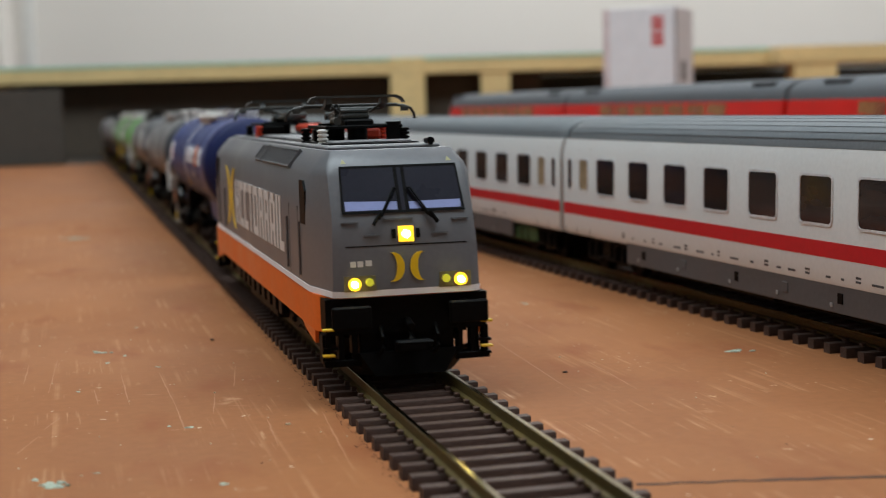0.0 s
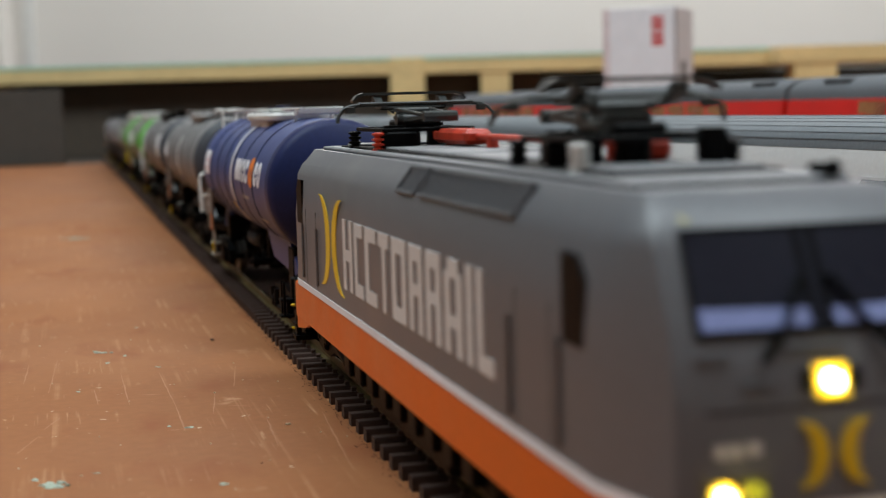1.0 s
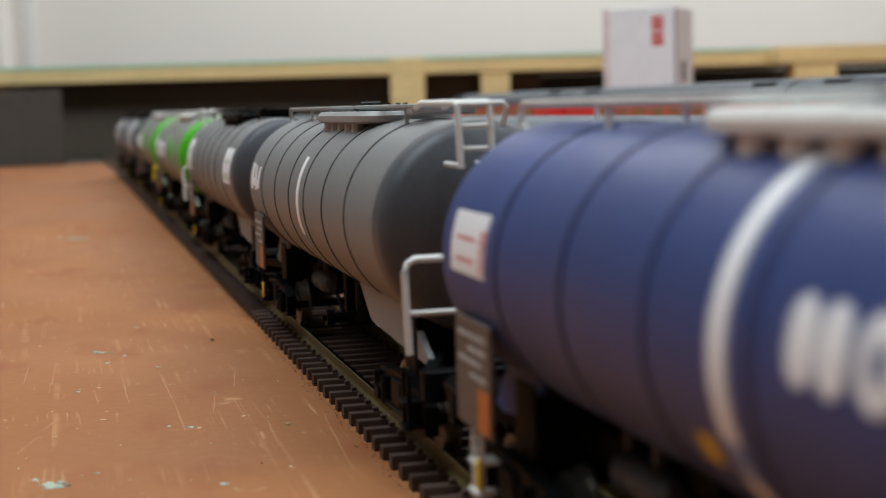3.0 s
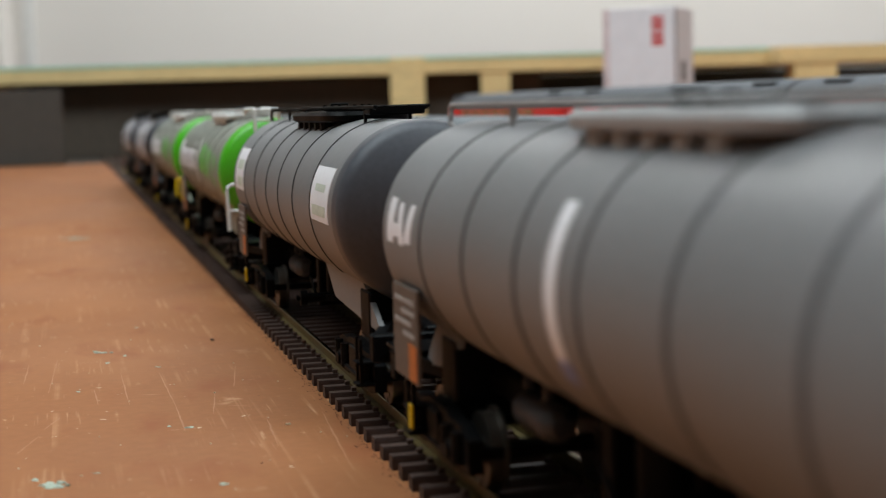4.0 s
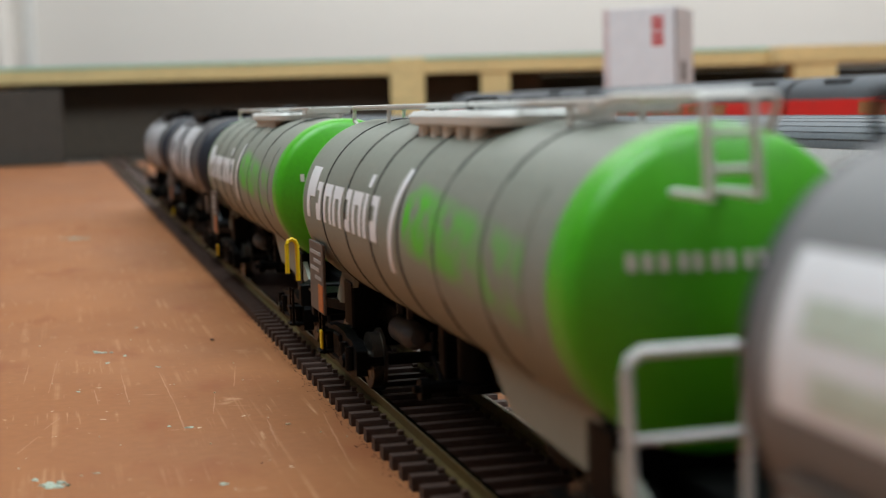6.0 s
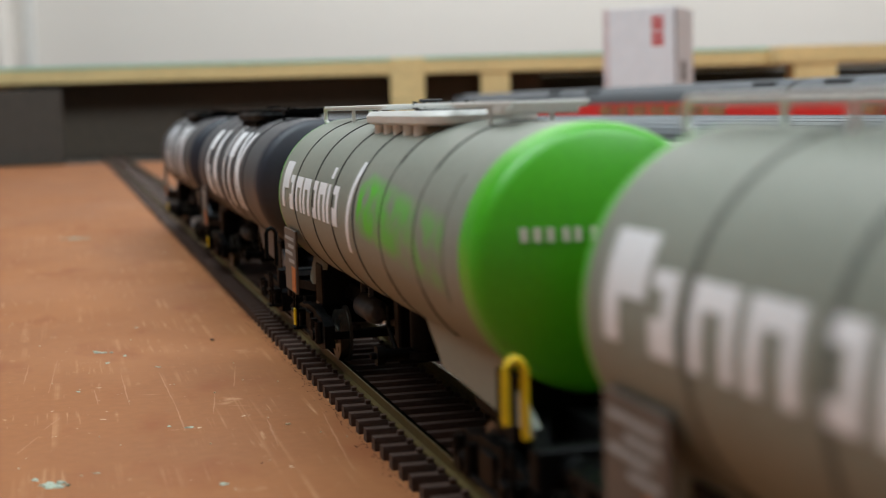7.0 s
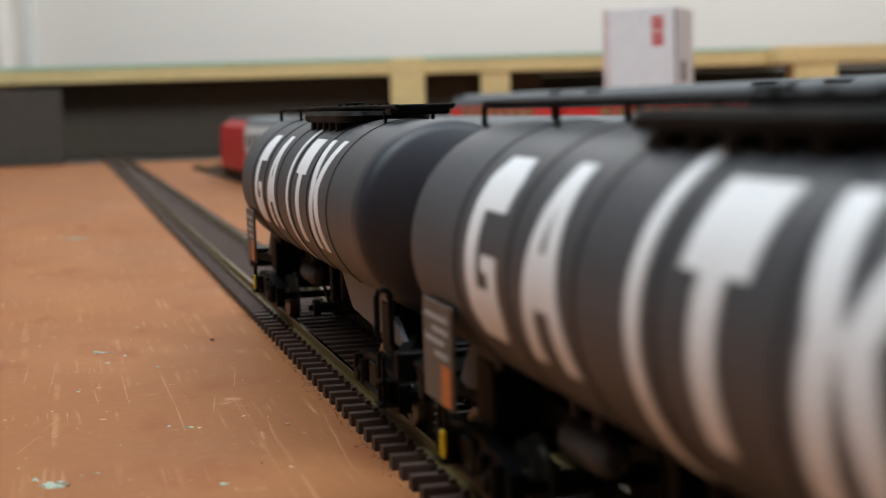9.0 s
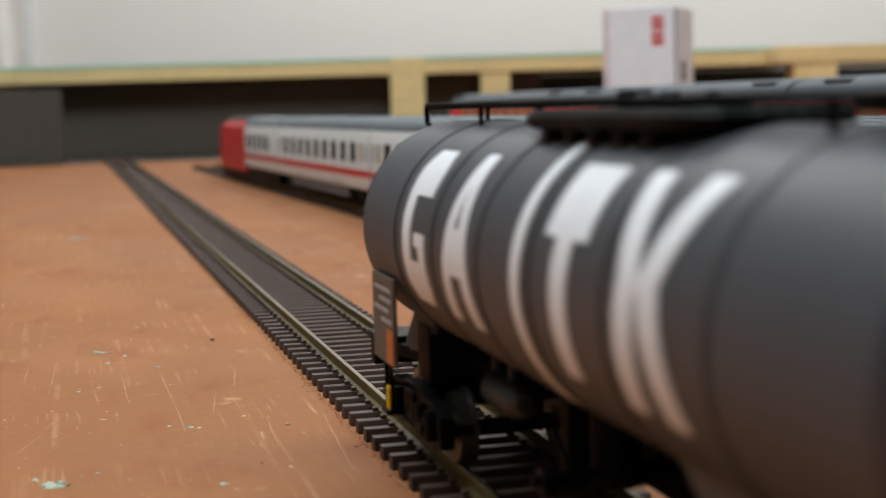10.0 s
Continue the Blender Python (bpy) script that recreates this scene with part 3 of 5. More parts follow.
def big_letters():
    """Five tall white blocks: notched block, tapered block, stripe, capped stem, waisted block."""
    z0, z1 = 25.5, 46.5
    notched = [rect(42.8, 55.5, z1 - 6, z1 - 2.5), ((55.5, z1 - 2.5), (42.8, z1 - 2.5), (44.6, z1), (53.4, z1)), rect(50.8, 55.5, z0 + 6, z1 - 6), rect(42.8, 55.5, z0 + 2.5, z0 + 6),
               ((53.4, z0), (44.6, z0), (42.8, z0 + 2.5), (55.5, z0 + 2.5)), rect(42.8, 46.2, z0 + 6, z0 + 10), rect(46.2, 48.8, z0 + 8, z0 + 10)]
    tapered = [((33.2, z0 + 6), (21.3, z0 + 6), (22.6, z0 + 12), (31.8, z0 + 12)), ((31.8, z0 + 12), (28.2, z0 + 12), (27.4, z0 + 17), (30.6, z0 + 17)), ((26.4, z0 + 12), (22.6, z0 + 12), (23.9, z0 + 17), (27.2, z0 + 17)),
               ((30.6, z0 + 17), (23.9, z0 + 17), (24.8, z1), (29.6, z1)), ((34.6, z0), (30.4, z0), (29.6, z0 + 6), (33.2, z0 + 6)), ((24.2, z0), (20, z0), (21.3, z0 + 6), (25, z0 + 6))]
    waisted = [((-27.6, z0 + 12), (-32, z0 + 12), (-28.8, z1), (-24, z1)), ((-32, z0 + 12), (-36.4, z0 + 12), (-41, z1), (-36.2, z1)), ((-26.6, z0), (-31, z0), (-32, z0 + 12), (-27.6, z0 + 12)), ((-35.4, z0), (-39.8, z0), (-36.4, z0 + 12), (-32, z0 + 12))]
    return [notched, tapered, [rect(0.5, 3.6, 18.5, 49)], [rect(-18, -6, z1 - 7, z1), rect(-14.4, -9.8, z0, z1 - 7)], waisted]


def rounded_block(y0, y1, z0, z1, hole=0.0, cut=()):
    """A rounded patch in level slices, open in the middle by a share of its size; cut: slices left open on the front side."""
    quads, n = [], 8
    yc, half = (y0 + y1) / 2, abs(y1 - y0) / 2

    def reach(k, size):
        v = 2 * k - 1
        return size * (max(0.0, 1 - abs(v / max(size, 0.01)) ** 2.6)) ** (1 / 2.6)
    for i in range(n):
        a, b = i / n, (i + 1) / n
        za, zb = z0 + (z1 - z0) * a, z0 + (z1 - z0) * b
        wa, wb = (max(0.25, reach(k, 1.0)) * half for k in (a, b))
        m = (a + b) / 2
        inner = reach(m, hole) * half if hole else 0.0
        if inner > 0.05:
            quads.append(((yc + wa, za), (yc + inner, za), (yc + inner, zb), (yc + wb, zb)))
            if i not in cut:
                quads.append(((yc - inner, za), (yc - wa, za), (yc - wb, zb), (yc - inner, zb)))
        else:
            quads.append(((yc + wa, za), (yc - wa, za), (yc - wb, zb), (yc + wb, zb)))
    return quads


WAGON_1, PITCH = 583.0, 198.4
TRAIN = []


def wagon_y(k):
    return WAGON_1 + PITCH * k


blue = tank_wagon("dark blue tank wagon with a white band and white block lettering", wagon_y(0), BLUE_TANK, BLUE_TANK, SEAM_BLUE, WHITE_PLASTIC, None, [
    ("white_band", WHITE_PRINT, [rect(1.2, 4.2, 17.5, 50)]),
    ("letter_block", WHITE_PRINT, [
        rounded_block(-11.6, -8, 33.6, 39.8), rounded_block(-15.8, -12, 33.6, 39.8), rounded_block(-21.8, -17, 33.6, 39.8, 0.4), rounded_block(-28, -23.2, 33.6, 39.8, 0.3, (2, 3)),
        rounded_block(-35.6, -29.6, 33.6, 39.8, 0.5, (3, 4)), rounded_block(-53.4, -48.4, 33.6, 39.8, 0.3, (2, 3)), rounded_block(-60.6, -55, 33.6, 39.8, 0.4)]),
    ("orange_block", ORANGE_PRINT, [rounded_block(-46.4, -38, 32.9, 40.6, 0.28)]),
    ("small_line", GREY_PLASTIC, [rect(-36, -22, 29.4, 30.4), rect(-58, -46, 24.6, 25.4)]),
    ("white_label", WHITE_PRINT, [rect(65, 79.5, 32.5, 40)]),
    ("red_bar", RED_PRINT, [rect(65.2, 67, 33, 38), rect(69, 77, 34, 34.5), rect(69, 77, 36.6, 37)]),
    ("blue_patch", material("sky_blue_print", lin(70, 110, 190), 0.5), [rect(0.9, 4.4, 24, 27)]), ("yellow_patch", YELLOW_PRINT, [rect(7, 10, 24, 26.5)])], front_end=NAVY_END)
grey_a = tank_wagon("grey tank wagon with dark hoops, white stripe and white ladder", wagon_y(1), GREY_TANK, GREY_TANK, SEAM, GREY_PLASTIC, WHITE_PLASTIC, [
    ("white_stripe", WHITE_PRINT, [rect(3.5, 6.8, 27, 43)]), ("blue_patch", material("pale_blue_print", lin(120, 140, 200), 0.5), [rect(3.5, 6.8, 24.5, 27)]),
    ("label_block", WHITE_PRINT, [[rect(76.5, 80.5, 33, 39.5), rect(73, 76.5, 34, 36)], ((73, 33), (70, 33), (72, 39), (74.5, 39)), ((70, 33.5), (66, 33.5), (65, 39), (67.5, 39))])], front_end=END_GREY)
PALE_MARK = material("pale_green_print", lin(202, 212, 198), 0.5)
grey_b = tank_wagon("grey tank wagon with square white labels and black walkway", wagon_y(2), GREY_TANK, BLACK_TANK, SEAM, FRAME_BLACK, None, [
    ("white_label", WHITE_PRINT, [rect(-66.5, -47.5, 31.5, 41.8), rect(61.5, 79.5, 31.5, 42.6)]),
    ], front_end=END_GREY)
for k, (a0, a1, c0, c1) in enumerate(((-62, -52, 37.2, 38.6), (-64, -50, 32.6, 34.6), (64, 76, 37, 39.6), (63, 74, 32.6, 35))):
    part("label_line", wrapped(bmesh.new(), [rect(a0, a1, c0, c1)], 0.16), PALE_MARK, grey_b)


def pale_prints(full):
    z0, z1 = 31.8, 39.0
    out = [("letter_block", WHITE_PRINT, [[rect(74.6, 78, z0, 41.6), rect(69, 74.6, 36, 41.6)], [rect(62.6, 67.5, z0, 35), rect(62.6, 65, z0, z1), rect(65, 67.5, 37.4, z1)],
            [rect(57.4, 59.6, z0, z1), rect(51.8, 54, z0, z1), rect(54, 57.4, 36.8, z1)], [rect(47.6, 50, z0, z1), rect(42, 44.4, z0, z1), rect(44.4, 47.6, 36.8, z1)],
            [rect(34, 39, z0, 33.8), rect(34, 36.2, z0, z1), rect(36.2, 39, 37.2, z1)], [rect(29.6, 32, z0, z1), rect(24.4, 26.8, z0, z1), rect(26.8, 29.6, 36.8, z1)],
            [rect(20.4, 22.8, z0, z1)], [rect(20.4, 22.8, 40, 42)], [rect(12, 17.6, z0, 35), rect(12, 14.4, z0, z1), rect(14.4, 17.6, 37.4, z1)]]),
           ("white_arc", WHITE_PRINT, [((5.4, 28), (3, 28), (-2.4, 43.6), (0.4, 43.6))])]
    out += [("green_fade", GREEN_FADE, [rect(-62, -5.6, 27.5, 44)])]
    return out


green_a = tank_wagon("pale grey tank wagon with bright green ends and white ladder", wagon_y(3), PALE_TANK, GREEN_TANK, SEAM, WHITE_PLASTIC, WHITE_PLASTIC, pale_prints(False), front_end=GREEN_TANK)
green_b = tank_wagon("pale grey tank wagon with green ends and yellow hand loop", wagon_y(4), PALE_TANK, GREEN_TANK, SEAM, WHITE_PLASTIC, YELLOW_PRINT, pale_prints(True), front_end=GREEN_TANK)


def cap_bars(wagon, mat):
    """Pale lettering bars on the dished front end."""
    for x in (-11.1, -9.6, -8.1, -6.3, -4.9, -3.1, -1.7, 0.2, 1.6):
        b = bmesh.new()
        reach = math.sqrt(26.4 ** 2 - (R_TANK - 3.6) ** 2)
        rows = []
        for z in (36.5, 37.4, 38.2):
            row = [(u, -74.0 - (math.sqrt(900 - u * u - (z - Z_TANK) ** 2) - reach), z) for u in (x - 0.4, x, x + 0.4)]
            rows.append([b.verts.new((u, v - 0.16, z)) for u, v, z in row] + [b.verts.new((u, v + 0.3, z)) for u, v, z in reversed(row)])
        for p, q in zip(rows, rows[1:]):
            for i in range(6):
                b.faces.new((p[i], p[(i + 1) % 6], q[(i + 1) % 6], q[i]))
        b.faces.new(rows[0])
        b.faces.new(rows[-1])
        bmesh.ops.recalc_face_normals(b, faces=b.faces)
        part("letter_bar", b, mat, wagon)


cap_bars(green_a, WHITE_PLASTIC)
cap_bars(green_b, WHITE_PLASTIC)
black_a = tank_wagon("dark grey tank wagon with tall white block lettering", wagon_y(5), DARK_TANK, BLACK_TANK, SEAM, FRAME_BLACK, FRAME_BLACK, [("letter_block", WHITE_PRINT, big_letters())], front_end=BLACK_TANK)
black_b = tank_wagon("last dark grey tank wagon with tall white block lettering", wagon_y(6), DARK_TANK, BLACK_TANK, SEAM, FRAME_BLACK, FRAME_BLACK, [("letter_block", WHITE_PRINT, big_letters())], front_end=BLACK_TANK)
TRAIN += [(blue, wagon_y(0)), (grey_a, wagon_y(1)), (grey_b, wagon_y(2)), (green_a, wagon_y(3)), (green_b, wagon_y(4)), (black_a, wagon_y(5)), (black_b, wagon_y(6))]
# ---- locomotive ----
LEVELS = ((17.8, -101.6, 17.1, 13.4, 88), (26, -101.2, 17.1, 13.2, 88), (31.6, -100.2, 17.1, 12.9, 88), (39.6, -96, 16.6, 12.8, 87), (41.6, -94.8, 15.4, 12.8, 88), (44.5, -90.6, 12.8, 12.5, 88))


def loco_plan(f, half, nose, corner):
    n, e = nose - 0.4, min(nose + 1.2, half - 0.4)
    pts = [(half, corner), (e, -f - 1.0), (n, -f), (-n, -f), (-e, -f - 1.0), (-half, corner),
           (-half, -corner), (-e, f + 1.0), (-n, f), (n, f), (e, f + 1.0), (half, -corner)]
    return pts


def loco_body(bm):
    loft(bm, [[(x, y, z) for x, y in loco_plan(f, half, nose, corner if z < 44 else 84)] for z, f, half, nose, corner in LEVELS])


def front_y(z):
    for a, b in zip(LEVELS, LEVELS[1:]):
        if z <= b[0]:
            return a[1] + (b[1] - a[1]) * (z - a[0]) / (b[0] - a[0])
    return LEVELS[-1][1]


def face_patch(bm, pts, proud=0.25, depth=0.5):
    """A plate on the sloping front, from an x-z outline."""
    loft(bm, [[(x, front_y(z) + d, z) for x, z in pts] for d in (depth, -proud)])
    return bm


def side_patch(bm, pts, x=-17.1, proud=0.12):
    """A plate on the straight side, from a y-z outline."""
    s = -1 if x < 0 else 1
    return prism(bm, pts, "x", x - s * 0.2, x + s * proud)


def crescent(cx, cz, h, w, t, way):
    """Outline strips of an upright crescent that bulges one way."""
    outer = [(cx + way * w * math.cos(a), cz + h / 2 * math.sin(a)) for a in (math.pi * (k / 12 - 0.5) for k in range(13))]
    inner = [(cx + way * (w * math.cos(a) - t * (0.45 + 0.55 * math.cos(a))), cz + h / 2 * math.sin(a)) for a in (math.pi * (k / 12 - 0.5) for k in range(13))]
    return outer, inner


def crescent_on(bm, cx, cz, h, w, t, way, put):
    outer, inner = crescent(cx, cz, h, w, t, way)
    rows = [[bm.verts.new(put(u, v, d)) for u, v, d in ((*o, 0.2), (*o, -0.2), (*i, -0.2), (*i, 0.2))] for o, i in zip(outer, inner)]
    fs = [bm.faces.new((a[k], a[(k + 1) % 4], b[(k + 1) % 4], b[k])) for a, b in zip(rows, rows[1:]) for k in range(4)]
    fs += [bm.faces.new(rows[0]), bm.faces.new(rows[-1][::-1])]
    bmesh.ops.recalc_face_normals(bm, faces=fs)


def pan_base(bm):
    """Drive block of the pantograph."""
    box(bm, -3.2, 3.2, -7, 4, 48.6, 50.4, bevel=0.4)


def pan_pedestal(bm):
    cyl(bm, (0, -4, 46.8), "z", 2.2, 3.6, 14)


def pan_damper(bm):
    cyl(bm, (-5.2, -6, 50), "y", 0.9, 5, 10)


def pan_lower_arm(bm):
    for x in (-2.4, 2.4):
        tube(bm, [(x, 3, 50.2), (x * 0.8, 20, 51.0)], 0.55, 8)
    cyl(bm, (0, 20, 51.1), "x", 1.0, 6, 10)
    cyl(bm, (0, 3, 50.4), "x", 1.3, 8, 12)


def pan_upper_arm(bm):
    for x in (-2.4, 2.4):
        tube(bm, [(x * 0.8, 20, 51.2), (x * 1.4, -1, 52.4)], 0.4, 8)
    box(bm, -3.2, 3.2, -3, 1.5, 50.2, 51.6, bevel=0.5)
    cyl(bm, (0, -0.5, 52.0), "x", 0.8, 6, 12)
    for x in (-6.2, 6.2):
        prism(bm, [(-4.4, 54.9), (-4.4, 53.8), (-1.4, 52.6), (3.4, 52.6), (3.4, 53.2), (-0.6, 53.4), (-2.6, 54.9)], "x", x - 0.7, x + 0.7)
        tube(bm, [(x, -3, 53.9), (x * 0.55, -1, 51.8)], 0.3, 6)
    tube(bm, [(-6.2, -0.5, 52.7), (6.2, -0.5, 52.7)], 0.4, 6)
    tube(bm, [(-4.4, -2.5, 51.6), (-4.8, -4, 52.6), (-4.4, -3, 53.6), (-3.6, -2, 53.0)], 0.3, 6)


def pan_strip(bm):
    """Lower contact bar with down-curved horns."""
    tube(bm, [(-14.9, 0.6, 50.2), (-14.6, 0.3, 51.4), (-13.8, 0, 52.5), (-12.4, 0, 53.1), (-10.4, 0, 53.3), (10.4, 0, 53.3), (12.4, 0, 53.1), (13.8, 0, 52.5), (14.6, 0.3, 51.4), (14.9, 0.6, 50.2)], 0.34, 8)
    box(bm, -10.8, 10.8, -0.9, 0.9, 53.1, 53.8, bevel=0.2)
    for x in (-12.4, 12.4):
        box(bm, x - 0.9, x + 0.9, -0.4, 0.4, 51.9, 53.1, bevel=0.15)


def carbon_plate(bm):
    """Raised plate with turned-down ends."""
    prism(bm, [(-10.6, 54.0), (-10.0, 54.8), (-8.8, 55.1), (8.8, 55.1), (10.0, 54.6), (10.8, 53.8), (10.9, 54.2), (10.1, 55.1), (8.9, 55.6), (-8.9, 55.6), (-10.2, 55.2), (-10.9, 54.3)], "y", -1.3, 1.3)


def insulator(bm):
    rows = []
    for k in range(4):
        rows += [(0.8, 45 + k * 0.9), (1.25, 45.2 + k * 0.9), (1.25, 45.5 + k * 0.9), (0.8, 45.7 + k * 0.9)]
    loft(bm, [[(r * math.cos(a), r * math.sin(a), z) for a in (2 * math.pi * i / 12 for i in range(12))] for r, z in rows])


def loco_bogie(bm):
    for s in (-1, 1):
        prism(bm, [(-24, 4.4), (-24, 8), (-19, 9.6), (-9, 9.6), (-6, 7.6), (6, 7.6), (9, 9.6), (19, 9.6), (24, 8), (24, 4.4), (19, 3.6), (11, 3.6), (7, 5), (-7, 5), (-11, 3.6), (-19, 3.6)],
              "x", s * 12.6 - 1.2, s * 12.6 + 1.2)
        for y in (-15, 15):
            box(bm, s * 13.9 - 0.8, s * 13.9 + 0.8, y - 2.4, y + 2.4, 4.6, 8.6, bevel=0.4)
            for d in (-4.2, 4.2):
                cyl(bm, (s * 13.6, y + d, 8.4), "z", 1.3, 4.4, 10)
        tube(bm, [(s * 14, -8, 5.5), (s * 14, 8, 8.2)], 0.8, 8)
    box(bm, -12, 12, -7, 7, 5, 10)


def loco_wheelset(bm):
    for s in (-1, 1):
        cyl(bm, (s * 8.4, 0, 0), "x", 7.0, 2.0, 32)
        cyl(bm, (s * 7.2, 0, 0), "x", 7.7, 0.6, 32)
        for k in range(8):
            a = k * math.pi / 4
            cyl(bm, (s * 9.45, 4.6 * math.cos(a), 4.6 * math.sin(a)), "x", 0.6, 0.2, 6)
    cyl(bm, (0, 0, 0), "x", 1.4, 22, 10)


def end_beam(bm):
    """Black buffer beam at the -y end."""
    prism(bm, [(-15.6, 9.2), (15.6, 9.2), (16.2, 10.2), (16.2, 16.2), (-16.2, 16.2), (-16.2, 10.2)], "y", -100.2, -92)


def corner_step(bm):
    for z in (3.8, 6.4):
        box(bm, -1.4, 1.4, -100.6, -96, z, z + 0.5)
    box(bm, -1.5, -0.9, -99.8, -97, 3.8, 9.4)


def brake_hose(bm):
    tube(bm, [(0, -100, 10.5), (0.1, -102.0, 8.5), (0.2, -102.2, 6.5), (-0.8, -101.6, 5)], 0.45, 6)


def draw_hook(bm):
    tube(bm, [(0, -99.5, 11.5), (0, -103, 10.6), (0, -103.6, 8), (0, -102.6, 7)], 0.8, 8)


def apron_plate(bm):
    box(bm, -9.5, 9.5, -99.6, -97.5, 2.4, 9.6, bevel=0.3)


def apron_post(bm):
    box(bm, -0.55, 0.55, -100.2, -97.5, 3.6, 9.6, bevel=0.15)


def apron_foot(bm):
    box(bm, -3.6, 3.6, -100.4, -97.5, 3.0, 4.4, bevel=0.2)


def snow_plough(bm):
    lo = [(-10, -97), (-7, -102), (7, -102), (10, -97)]
    hi = [(-15.2, -95), (-10, -101), (10, -101), (15.2, -95)]
    for p, q in zip(zip(lo, lo[1:]), zip(hi, hi[1:])):
        (ax, ay), (bx, by) = p
        (cx, cy), (dx, dy) = q
        loft(bm, [[(ax, ay, 1.0), (bx, by, 1.0), (bx, by + 0.7, 1.0), (ax, ay + 0.7, 1.0)], [(cx, cy, 5.6), (dx, dy, 5.6), (dx, dy + 0.7, 5.6), (cx, cy + 0.7, 5.6)]])


def big_buffer(bm):
    cyl(bm, (0, -2.4, 0), "y", 2.2, 4.8, 16)
    box(bm, -3.9, 3.9, -7.4, -6.3, -2.2, 2.2, bevel=0.35)
    box(bm, -3.2, 3.2, -0.5, 0.4, -2.8, 2.8, bevel=0.3)


def roof_grille(bm, half):
    """Louvred panel for the roof slope: y along, seen from the side."""
    box(bm, -0.3, 0, -half, half, -2.3, 2.3)
    for z in (-2.3, 1.9):
        box(bm, -0.75, -0.3, -half, half, z, z + 0.4)
    for y in (-half, half - 0.5):
        box(bm, -0.75, -0.3, y, y + 0.5, -2.3, 2.3)
    for k in range(int(half * 2 / 1.25) - 1):
        y = -half + 0.9 + k * 1.25
        box(bm, -0.6, -0.3, y, y + 0.5, -1.9, 1.9)


# letter blocks on the side: width, then bars as shares of width and height
SLAB, PAIR, CUP, CAP, RING = [(0, 0.34, 0, 1)], [(0, 0.32, 0, 1), (0.68, 1, 0, 1), (0.32, 0.68, 0.42, 0.58)], [(0, 0.34, 0, 1), (0.34, 1, 0, 0.18), (0.34, 1, 0.82, 1)], [(0, 1, 0.82, 1), (0.34, 0.66, 0, 0.82)], [(0, 0.3, 0, 1), (0.7, 1, 0, 1), (0.3, 0.7, 0, 0.18), (0.3, 0.7, 0.82, 1)]
KNOT, PEAK, FOOT = [(0, 0.34, 0, 1), (0.34, 1, 0.82, 1), (0.66, 1, 0, 0.82), (0.34, 0.66, 0.42, 0.56)], [(0, 0.34, 0, 0.86), (0.66, 1, 0, 0.86), (0.2, 0.8, 0.8, 1), (0.34, 0.66, 0.28, 0.42)], [(0, 0.36, 0, 1), (0.36, 1, 0, 0.18)]
LETTERS = ((7.4, PAIR), (6.2, CUP), (7.6, CUP), (6.4, CAP), (8.2, RING), (7.0, KNOT), (7.0, KNOT), (7.6, PEAK), (2.4, [(0, 1, 0, 1)]), (6.0, FOOT))


